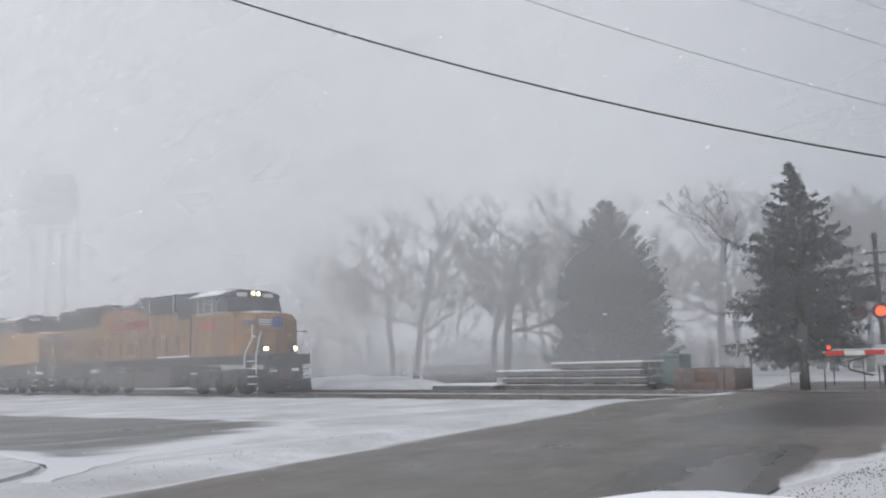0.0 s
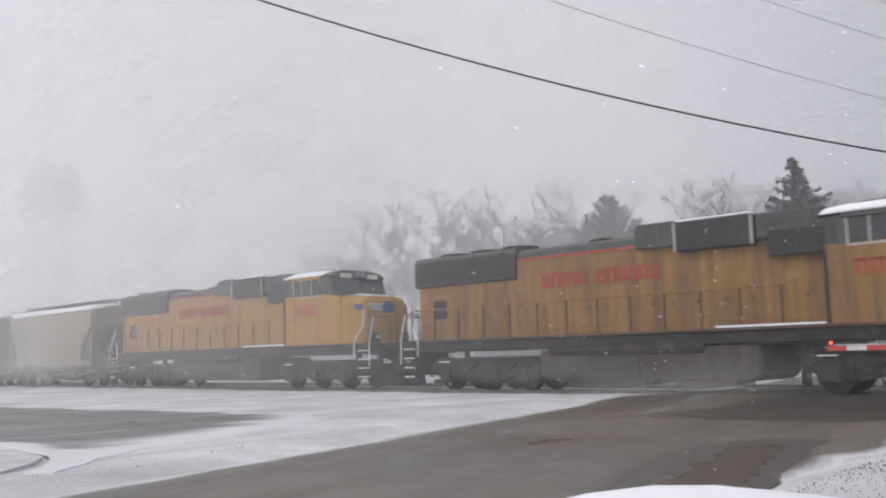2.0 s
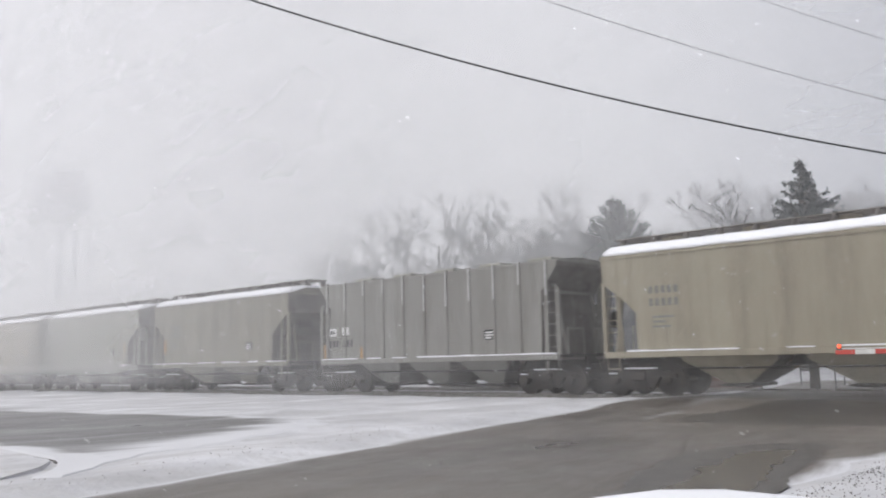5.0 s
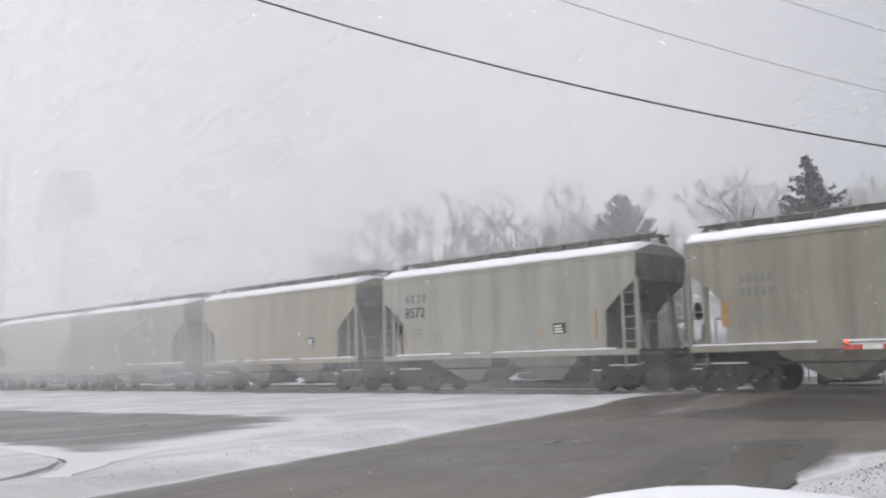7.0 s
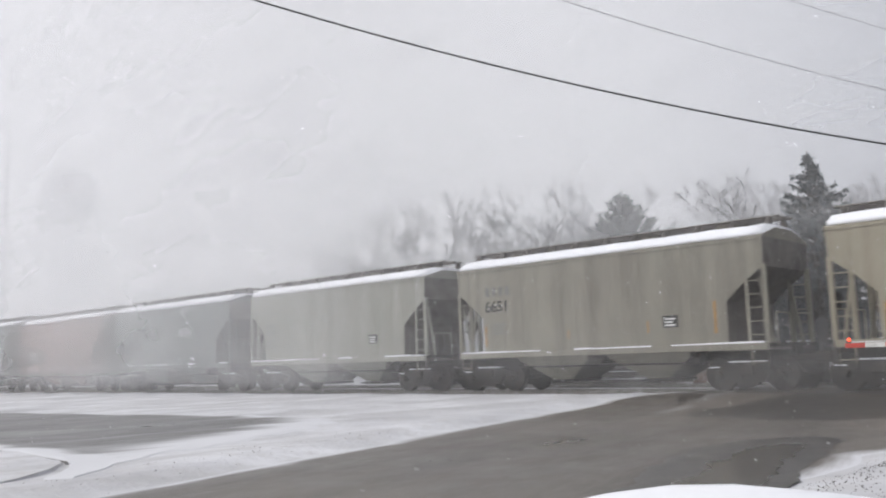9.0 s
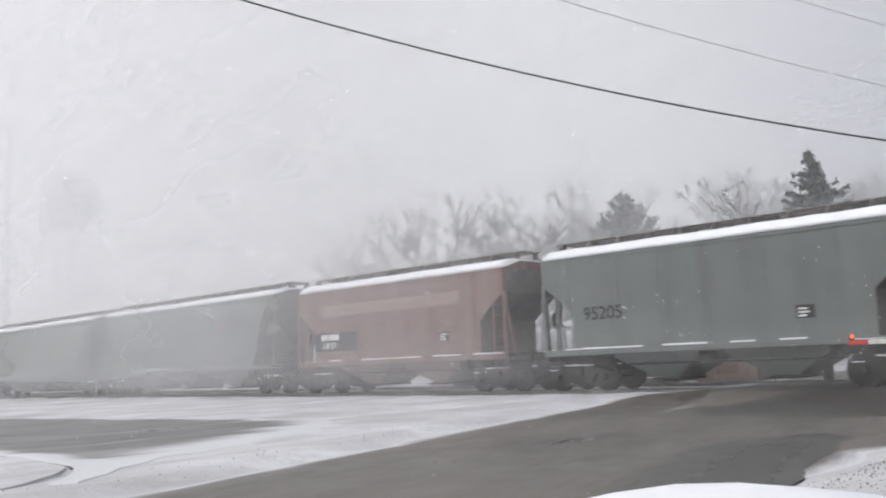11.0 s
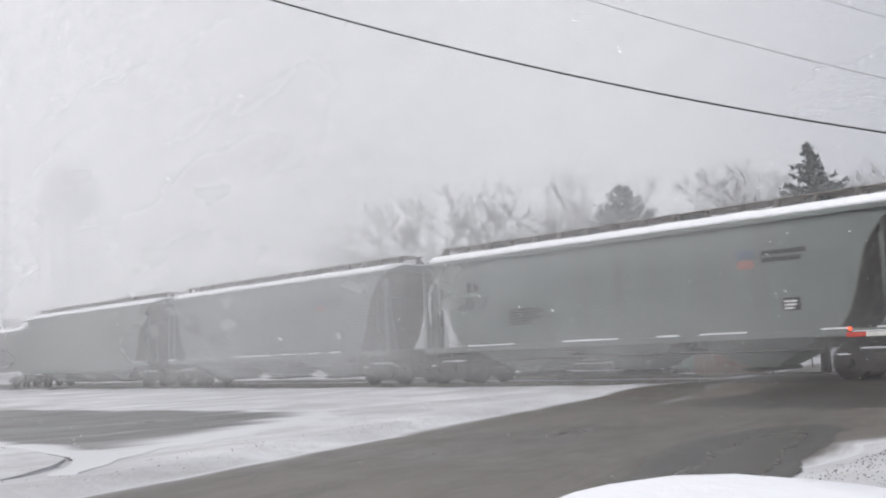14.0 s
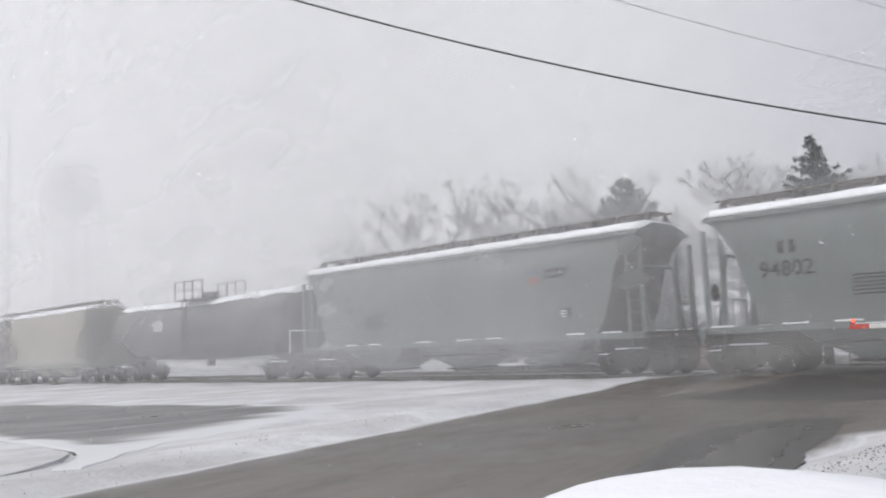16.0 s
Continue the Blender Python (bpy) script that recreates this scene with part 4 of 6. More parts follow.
        part("mirror", B(7.5, 7.62, s * 1.72 - 0.03, s * 1.72 + 0.03, 3.75, 4.1, 0.01), BLACK, loco)
        part("cab_door_edge", B(5.0, 5.07, s * 1.545 - 0.02, s * 1.545 + 0.02, 1.78, 3.75), BLACK, loco)
    roof = [(-1.62, 4.5), (-1.2, 4.68), (-0.7, 4.76), (0.7, 4.76), (1.2, 4.68), (1.62, 4.5), (1.55, 4.46), (-1.55, 4.46)]
    part("cab_roof", loft(bmesh.new(), [[(x, y * q, z) for y, z in roof] for x, q in ((4.95, 1), (7.6, 1), (7.95, 0.93))]), LOCO_GREY, loco)
    rings = []
    for i in range(12):
        x = 5.0 + i * 0.23
        e = 0.02 + 0.05 * smooth01(i / 2) * smooth01((11 - i) / 3) + 0.02 * noise.noise((x * 2, 1, 1))
        rings.append([(x, -1.62, 4.505), (x, -1.6, 4.52 + e), (x, -1.2, 4.69 + e), (x, -0.75, 4.77 + e), (x, -0.7, 4.765)])
    part("roof_snow", loft(bmesh.new(), rings), SNOW, loco, "white snow on the cab roof", smooth=True)
    part("air_conditioner", B(5.6, 6.6, -0.45, 0.45, 4.74, 4.93, 0.05), LOCO_GREY, loco)
    # broad safety nose
    def nose_ring(x, w, z):
        return [(x, -w, 1.76), (x, -w, z - 0.35), (x, -w * 0.8, z - 0.06), (x, -w * 0.45, z), (x, w * 0.45, z), (x, w * 0.8, z - 0.06), (x, w, z - 0.35), (x, w, 1.76)]
    part("nose", loft(bmesh.new(), [nose_ring(8.5, 1.5, 3.72), nose_ring(9.15, 1.4, 3.66), nose_ring(9.5, 1.22, 3.6), nose_ring(9.62, 1.1, 3.42)]), yellow, loco, "broad yellow safety nose")
    part("nose_snow", loft(bmesh.new(), [[(x, -w, z), (x, -w * 0.55, z + 0.07), (x, w * 0.4, z + 0.07), (x, w * 0.4, z - 0.05)] for x, w, z in ((8.5, 1.3, 3.66), (8.9, 1.22, 3.66), (9.3, 1.05, 3.62))]), SNOW, loco, smooth=True)
    part("nose_band", loft(bmesh.new(), [[(9.1, -1.42, 3.04), (9.1, -1.42, 3.26), (9.5, -1.235, 3.26), (9.5, -1.235, 3.04)], [(9.1, -1.37, 3.04), (9.1, -1.37, 3.26), (9.5, -1.18, 3.26), (9.5, -1.18, 3.04)]]), DULL_BLUE, loco, "blue winged emblem band")
    for k in range(3):
        z = 3.05 + 0.1 * k
        part("nose_stripe", B(9.635, 9.645, -1.0, -0.3, z, z + 0.06), WHITE_PAINT, loco)
    part("nose_emblem", prism(bmesh.new(), [(9.63, 2.95), (9.65, 2.95), (9.65, 3.4), (9.63, 3.4)], -0.22, 0.22), BLUE_PAINT, loco, "blue shield emblem")
    part("nose_wing", B(9.625, 9.632, -1.02, 1.02, 3.04, 3.27), DULL_BLUE, loco)
    part("nose_door", B(9.62, 9.66, 0.35, 0.95, 1.8, 3.3, 0.01), yellow, loco)
    part("number_board", B(7.93, 8.02, -1.0, -0.45, 4.44, 4.62, 0.01), WHITE_PAINT, loco)
    part("number_board", B(7.93, 8.02, 0.45, 1.0, 4.44, 4.62, 0.01), WHITE_PAINT, loco)
    # lamps
    part("headlight_housing", B(7.8, 8.03, -0.32, 0.32, 4.42, 4.74, 0.04), LOCO_GREY, loco)
    for y in (-0.14, 0.14):
        part("headlight", rod(bmesh.new(), (8.02, y, 4.6), (8.06, y, 4.6), 0.085, 14), HEADLIGHT if lights else ALU, loco, "warm white headlight" if lights else "dark headlight")
    for y in (-0.8, 0.8):
        part("ditch_light", rod(bmesh.new(), (9.86, y, 2.0), (9.95, y, 2.0), 0.09, 14), HEADLIGHT if lights else ALU, loco, "warm white ditch light" if lights else "dark ditch light")
        part("ditch_light_housing", B(9.66, 9.87, y - 0.15, y + 0.15, 1.76, 2.15, 0.03), BLACK, loco)
    # pilot, plough, steps, rails at both ends
    for e in (-1, 1):
        part("pilot", B(min(e * 10.05, e * 10.2), max(e * 10.05, e * 10.2), -1.02, 1.02, 0.5, 1.72, 0.02), BLACK, loco)
        for s in (-1, 1):
            part("pilot_corner", B(min(e * 10.05, e * 10.14), max(e * 10.05, e * 10.14), s * 1.26 - 0.22, s * 1.26 + 0.22, 1.3, 1.72, 0.01), BLACK, loco)
            part("pilot_snow", B(min(e * 10.2, e * 10.27), max(e * 10.2, e * 10.27), s * 0.6 - 0.25, s * 0.6 + 0.15, 0.98, 1.12, 0.03), SNOW, loco)
        part("drawbar_pocket", B(min(e * 10.18, e * 10.34), max(e * 10.18, e * 10.34), -0.3, 0.3, 0.62, 1.12, 0.03), RUST, loco)
        part("anticlimber", B(min(e * 10.0, e * 10.42), max(e * 10.0, e * 10.42), -0.9, 0.9, 1.45, 1.74, 0.04), BLACK, loco)
        coupler(loco, e * 11.0, e, 0.85)
        for s in (-1, 1):
            for i in range(4):
                z = 0.42 + i * 0.33
                st = part("step", B(min(e * 9.45, e * 10.05), max(e * 9.45, e * 10.05), s * 1.5 - 0.25 * (s > 0), s * 1.5 + 0.25 * (s < 0), z, z + 0.04), BLACK, loco)
                part("step_snow", B(min(e * 9.5, e * 10.0), max(e * 9.5, e * 10.0), s * 1.5 - 0.2 * (s > 0), s * 1.5 + 0.2 * (s < 0), z + 0.04, z + 0.07), SNOW, st)
            part("step_side", B(min(e * 9.4, e * 9.46), max(e * 9.4, e * 9.46), s * 1.5 - 0.25 * (s > 0), s * 1.5 + 0.25 * (s < 0), 0.4, 1.7), BLACK, loco)
            part("corner_rail", pipe(bmesh.new(), [(e * 9.3, s * 1.5, 1.2), (e * 9.3, s * 1.5, 1.8), (e * 9.75, s * 1.42, 2.45), (e * 9.75, s * 1.42, 3.05)], 0.025), WHITE_PAINT, loco, "white painted grab rail")
            part("corner_rail", pipe(bmesh.new(), [(e * 10.15, s * 1.5, 0.9), (e * 10.15, s * 1.5, 1.8), (e * 10.15, s * 1.25, 2.75)], 0.025), WHITE_PAINT, loco, "white painted grab rail")
            part("end_rail", pipe(bmesh.new(), [(e * 10.25, s * 1.25, 2.75), (e * 10.25, s * 0.45, 2.75), (e * 10.25, s * 0.45, 1.76)], 0.022), BLACK, loco)
        part("uncoupling_lever", pipe(bmesh.new(), [(e * 10.3, -1.4, 1.0), (e * 10.45, -0.6, 1.1), (e * 10.5, 0.0, 0.95)], 0.025), BLACK, loco)
        for k in (-0.55, -0.4, 0.4, 0.55):
            part("brake_hose", pipe(bmesh.new(), [(e * 10.2, k, 0.95), (e * 10.4, k, 0.7), (e * 10.4, k * 0.9, 0.4)], 0.03), BLACK, loco)
    plough = loft(bmesh.new(), [[(10.3, -1.45, 0.12), (10.2, -1.45, 0.66), (10.12, -1.4, 0.66), (10.2, -1.4, 0.12)], [(10.78, 0, 0.1), (10.5, 0, 0.58), (10.35, 0, 0.58), (10.55, 0, 0.1)], [(10.3, 1.45, 0.12), (10.2, 1.45, 0.66), (10.12, 1.4, 0.66), (10.2, 1.4, 0.12)]])
    part("snow_plough", plough, BLACK, loco, "black snow plough at the pilot")
    # handrails along the walkways
    for s in (-1, 1):
        xs = [-9.6 + i * 1.12 for i in range(13)]
        for x in xs:
            part("stanchion", rod(bmesh.new(), (x, s * 1.46, 1.7), (x, s * 1.46, 2.82), 0.024, 5), BLACK, loco)
        part("handrail", pipe(bmesh.new(), [(xs[0], s * 1.46, 2.82), (xs[-1], s * 1.46, 2.82), (4.95, s * 1.48, 3.1)], 0.022), YELLOW_OLD, loco)
    # under the frame
    part("fuel_tank", prism(bmesh.new(), [(-4.0, 1.3), (3.2, 1.3), (3.2, 0.5), (2.9, 0.32), (-3.7, 0.32), (-4.0, 0.5)], -1.42, 1.42, 0.06), TANK_GRIME, loco, "road-grimed fuel tank")
    for s in (-1, 1):
        part("air_reservoir", rod(bmesh.new(), (-3.6, s * 1.3, 1.26), (1.6, s * 1.3, 1.26), 0.2, 10), BLACK, loco)
        part("tank_rib", B(-0.5, -0.42, s * 1.43 - 0.02, s * 1.43 + 0.02, 0.4, 1.25), BLACK, loco)
    loco_truck(loco, 6.55)
    loco_truck(loco, -6.55)
    # lettering
    y = -1.04
    x = -4.1
    bm = bmesh.new()
    for i, w in enumerate((0.30, 0.34, 0.12, 0.34, 0.34, 0.0, 0.30, 0.34, 0.30, 0.12, 0.26, 0.12, 0.32)):
        if w:
            for dx in ((0, w - 0.09) if w > 0.2 else (0,)):
                box(bm, x + dx, x + dx + 0.09, y, y + 0.02, 3.32, 3.76)
            if w > 0.2:
                box(bm, x, x + w, y, y + 0.02, 3.66 if i % 2 else 3.32, 3.76 if i % 2 else 3.42)
        x += (w or 0.2) + 0.07
    part("side_lettering", bm, RED_PAINT, loco, "red block lettering as plain bars")
    part("roof_edge_stripe", B(-5.05, 0.8, -1.03, -1.005, 4.27, 4.345), RED_PAINT, loco)
    if number:
        letters(number, 0.62, RED_PAINT, loco, place_text(6.45, -1.545, 3.13), "road_number")
    else:
        bm = bmesh.new()
        for i in range(4):
            x = 5.75 + i * 0.38
            box(bm, x, x + 0.09, -1.545, -1.535, 2.92, 3.34)
            box(bm, x + 0.2, x + 0.29, -1.545, -1.535, 2.92, 3.34)
            box(bm, x, x + 0.29, -1.545, -1.535, 3.25, 3.34)
        part("road_number", bm, RED_PAINT, loco)
    return loco


TRAIN = []


def build_train():
    a = locomotive("weathered armour yellow diesel locomotive with lit headlights", YELLOW_OLD, "", True)
    b = locomotive("bright armour yellow diesel locomotive with a numbered cab and snowy roof", YELLOW, "4685", False)
    TRAIN.append((a, -41.6))
    TRAIN.append((b, -63.6))
    tan2 = "tan two-bay covered hopper car with snow on the roof"
    wide = [("rust_streak", 3.98, 4.06, 1.6, 2.5, ORANGE), ("rust_streak", -4.28, -4.22, 1.5, 2.2, ORANGE), ("rust_streak", 1.9, 1.95, 1.7, 2.05, ORANGE), ("rust_streak", -0.9, -0.86, 1.65, 1.9, ORANGE)]
    cars = [
        ((5.58, TAN, tan2, 2), dict(number="", number_at=(-3.6, 2.7), extra=[])),
        ((5.9, RIB_GREY, "pale grey ribbed covered hopper car with a flat roof", 3), dict(number="", number_at=(-4.62, 1.92), ribbed=True, roof_snow=0, size=0.36, bars_above=False, extra=[("mark_panel", -5.25, -4.85, 2.22, 2.52, WHITE_PAINT), ("mark_panel", -4.5, -4.12, 2.24, 2.56, WHITE_PAINT), ("reflector_strip", -5.62, -5.5, 1.32, 1.9, ORANGE), ("reflector_strip", -3.45, -3.32, 1.32, 1.75, ORANGE)] + [("number_bar", -5.25 + k * 0.2 + (0.22 if k > 2 else 0), -5.13 + k * 0.2 + (0.22 if k > 2 else 0), 1.78, 2.04, CAR_LETTER) for k in range(6)] + [("mark_bar", x, x + 0.09, 2.3, 2.45, CAR_LETTER) for x in (-5.19, -5.04)])),
        ((5.58, TAN_DULL, "dull grey-tan covered hopper car with a snowy roof", 2), dict(number="", number_at=(-3.6, 2.7), extra=[("rust_patch", -4.5, -4.3, 1.8, 2.5, ORANGE)])),
        ((5.55, PALE, "pale grey two-bay covered hopper car numbered on its side", 2), dict(number="8572", number_at=(-3.75, 2.82), size=0.52, extra=wide)),
        ((5.6, TAN, tan2, 2), dict(number="", number_at=(-3.8, 2.3), size=0.22, extra=wide)),
        ((5.55, TAN_DULL, "grey-tan covered hopper car numbered on its side, snowy roof", 2), dict(number="6651", number_at=(-3.75, 2.82), size=0.52, extra=wide)),
        ((5.55, PALE, "pale grey two-bay covered hopper car with faded stencils", 2), dict(number="", number_at=(-4.0, 2.5), size=0.28)),
        ((5.65, GREEN_GREY, "grey-green covered hopper car numbered on its side, snowy roof", 2), dict(number="95205", number_at=(-3.34, 2.36), size=0.56)),
        ((5.7, OXIDE, "oxide red covered hopper car with a black number panel", 2), dict(number="", number_at=(-2.2, 2.4), bars_above=False, extra=[("number_panel", -4.5, -1.9, 1.7, 2.45, CAR_LETTER), ("pale_band", -4.0, 3.6, 3.1, 3.55, surface("faded_pale_band", (0.30, 0.225, 0.20), (0.25, 0.17, 0.15), 0.7)), ("yellow_patch", -5.3, -4.9, 1.2, 1.36, ORANGE), ("yellow_patch", 0.3, 0.55, 1.2, 1.36, ORANGE)])),
        ((8.18, GREEN_GREY, "long grey-green three-bay covered hopper car with curved ends", 3), dict(number="94662", number_at=(-5.75, 2.73), size=0.58, curved=True, roof_snow=0.55)),
        ((8.15, GREEN_GREY, "long grey-green three-bay covered hopper car with curved ends", 3), dict(number="98517", number_at=(-5.75, 2.73), size=0.58, curved=True, roof_snow=0.5)),
        ((8.15, GREEN_GREY, "long grey-green three-bay covered hopper car with curved ends", 3), dict(number="94802", number_at=(-5.75, 2.73), size=0.58, curved=True, roof_snow=0.3)),
        ((8.2, GREEN_GREY, "long grey-green three-bay covered hopper car with curved ends", 3), dict(number="", number_at=(-5.2, 2.75), size=0.4, curved=True, roof_snow=0.5)),
    ]
    mids = (-81.33, -94.3, -107.78, -120.35, -132.9, -145.55, -158.15, -170.9, -183.7, -199.25, -217.2, -235.35, -253.5)
    for (args, more), mid in zip(cars, mids):
        TRAIN.append((hopper(*args, **more), mid))
    red = TRAIN[10][0]
    letters("10059", 0.34, WHITE_PAINT, red, place_text(-3.6, -1.58, 1.92), "car_number")
    stencil(red, -3.5, 2.38, -1.577, 1, WHITE_PAINT, 1.2, 0.24)
    for k in (11, 12, 13, 14):
        long_car = TRAIN[k][0]
        part("emblem", B(3.85, 4.35, -1.575, -1.562, 3.28, 3.52), FADED_BLUE, long_car, "small blue emblem panel")
        part("emblem_flag", B(3.87, 4.33, -1.575, -1.562, 3.0, 3.24), FADED_RED, long_car)
        stencil(long_car, 5.2, 3.45, -1.57, 2, CAR_LETTER, 1.3, 0.12, 0.07)
        stencil(long_car, -3.4, 2.45, -1.572, 6, CAR_LETTER, 1.5, 0.045, 0.05)
    TRAIN.append((tank_car(8.7, "black tank car with snow on its back and a railed dome"), -271.3))
    TRAIN.append((hopper(5.6, TAN, tan2, 2, number="", number_at=(-3.6, 2.7)), -287.9))
    TRAIN.append((hopper(5.6, TAN_DULL, "dull grey-tan covered hopper car with a snowy roof", 2, number="", number_at=(-3.6, 2.7)), -301.0))


# ---- trees ----
def tube(verts, faces, pts, radii, k):
    base = len(verts)
    for i, p in enumerate(pts):
        d = (pts[min(i + 1, len(pts) - 1)] - pts[max(i - 1, 0)]).normalized()
        u = d.orthogonal().normalized()
        w = d.cross(u)
        for j in range(k):
            a = 6.2832 * j / k
            verts.append(p + (u * math.cos(a) + w * math.sin(a)) * radii[i])
    for i in range(len(pts) - 1):
        for j in range(k):
            a, b = base + i * k + j, base + i * k + (j + 1) % k
            faces.append((a, b, b + k, a + k))


def bare_tree(name, seed, height, spread, label, trunk_r=0.30, first=0.36):
    """A leafless oak: a long trunk, crooked limbs that leave it wide and turn upward, and short curled twigs."""
    rng = random.Random(seed)
    trunk_v, trunk_f, crown_v, crown_f = [], [], [], []

    def grow(p, d, length, r, level):
        n = (9, 7, 5, 3, 2)[level]
        pts, rad = [p.copy()], [r]
        q, dd = p.copy(), d.copy()
        for i in range(n):
            wob = (0.13, 0.34, 0.42, 0.42, 0.45)[level]
            lift = (0.06, 0.09, 0.10, 0.10, 0.12)[level]
            dd = (dd + Vector((rng.uniform(-wob, wob), rng.uniform(-wob, wob), rng.uniform(-wob * 0.7, wob * 0.7) + lift))).normalized()
            q = q + dd * length / n
            pts.append(q.copy())
            rad.append(max(0.013, r * (1 - (0.72, 0.70, 0.6, 0.5, 0.5)[level] * (i + 1) / n)))
        tube(trunk_v if level < 2 else crown_v, trunk_f if level < 2 else crown_f, pts, rad, (8, 6, 4, 3, 3)[level])
        if level >= 4:
            return
        kids = (rng.randint(10, 12), rng.randint(6, 8), rng.randint(5, 6), rng.randint(4, 5))[level]
        for c in range(kids):
            t = (first + (1 - first) * (c + rng.random()) / kids) if level == 0 else (rng.uniform(0.22, 1.0) if c > 1 else 1.0)
            i = min(int(t * n), n - 1)
            start = pts[i].lerp(pts[i + 1], t * n - i)
            turn = rng.uniform(0, 6.2832) if level else c * 2.4 + rng.uniform(-0.5, 0.5)
            out = Vector((math.cos(turn), math.sin(turn), 0))
            if level == 0:
                up = rng.uniform(0.05, 0.45) + 0.7 * max(0.0, t - 0.55)
                nd = (out * spread + Vector((0, 0, up))).normalized()
                ln = height * rng.uniform(0.26, 0.40) * (1.15 - 0.45 * t)
                rr = rad[i] * rng.uniform(0.42, 0.62)
            else:
                nd = ((pts[i + 1] - pts[i]).normalized() + out * rng.uniform(0.6, 1.2) + Vector((0, 0, rng.uniform(-0.25, 0.45)))).normalized()
                ln = length * rng.uniform(0.36, 0.60)
                rr = rad[i] * rng.uniform(0.5, 0.7)
            grow(start, nd, ln, max(0.015, rr), level + 1)

    grow(Vector((0, 0, -0.1)), Vector((rng.uniform(-0.08, 0.08), rng.uniform(-0.08, 0.08), 1)), height * 0.74, trunk_r, 0)
    top = max(v.z for v in crown_v) / height
    for v in trunk_v + crown_v:
        v.z /= top
    tree = empty(name, pose(0, 0, 0), label, "tree", "bare trees behind the track")
    quick("trunk", trunk_v, trunk_f, BARK, tree, smooth=True)
    quick("crown", crown_v, crown_f, BARK, tree, "leafless crown of fine twigs")
    return tree


def conifer(seed, height, outline, label, droop, density, ragged, needle, where, turn=0.0):
    """An evergreen: trunk, whorls of boughs, and fronds of small needle sprays on every bough.
    outline: pairs of height (share of the whole) and reach of the boughs in metres, from the lowest up."""
    rng = random.Random(seed)
    tree = empty("conifer", pose(where[0], where[1], ground_height(*where) - 0.03, 0, 0, turn), label, "tree")
    tv, tf = [], []
    tube(tv, tf, [Vector((0.05 * math.sin(i), 0.05 * math.cos(i * 2), height * i / 8)) for i in range(9)], [0.17 * (1 - i / 8.5) + 0.01 for i in range(9)], 8)
    v, f = [], []
    ks, rs = [k for k, _ in outline], [r for _, r in outline]
    z = height * ks[0]
    while z < height * 0.985:
        k = z / height
        reach = float(np.interp(k, ks, rs))
        tier = 0.75 + 0.4 * abs(math.sin(z * 2.3 + seed)) * ragged / 0.4 if ragged > 0.25 else 1.0
        for b in range(max(4, int((5 + 3.2 * reach) * density))):
            a = rng.uniform(0, 6.2832)
            ln = reach * tier * rng.uniform(1 - ragged, 1.0 + ragged * 0.25) * (1 + 0.8 * ragged * noise.noise((a * 1.3, z * 0.9, seed)))
            up = rng.uniform(0.05, 0.3) + 0.6 * k - droop * (1 - k)
            out = Vector((math.cos(a), math.sin(a), 0))
            side = Vector((-out.y, out.x, 0))
            pts = [Vector((0, 0, z + rng.uniform(-0.1, 0.1))) + out * ln * t + Vector((0, 0, ln * (up * t - droop * 0.5 * t * t + 0.22 * t ** 4))) for t in (0, 0.33, 0.66, 1.0)]
            tube(tv, tf, pts, [0.03, 0.022, 0.014, 0.006], 3)
            for q in range(int((8 + ln * 16) * density)):
                t = rng.uniform(0.2, 1.0) ** 0.8
                i = min(int(t * 3), 2)
                p = pts[i].lerp(pts[i + 1], t * 3 - i)
                hang = rng.random() < droop
                lean = (out * rng.uniform(0.1, 0.9) + side * rng.uniform(-1, 1) + Vector((0, 0, rng.uniform(-1.6, -0.4) if hang else rng.uniform(-0.3, 0.45)))).normalized()
                ww = rng.uniform(0.018, 0.04)
                sz = rng.uniform(0.16, 0.40) * (1.05 - 0.6 * k)
                flat = lean.cross(Vector((rng.uniform(-1, 1), rng.uniform(-1, 1), rng.uniform(-1, 1)))).normalized() * ww
                for flap in (flat, lean.cross(flat).normalized() * ww):
                    c = len(v)
                    v.extend((p, p + lean * sz * 0.5 + flap, p + lean * sz, p + lean * sz * 0.5 - flap))
                    f.append((c, c + 1, c + 2, c + 3))
        z += rng.uniform(0.14, 0.22) / density
    quick("trunk", tv, tf, BARK, tree)
    quick("crown", v, f, needle, tree, "boughs of dark needles")
    return tree


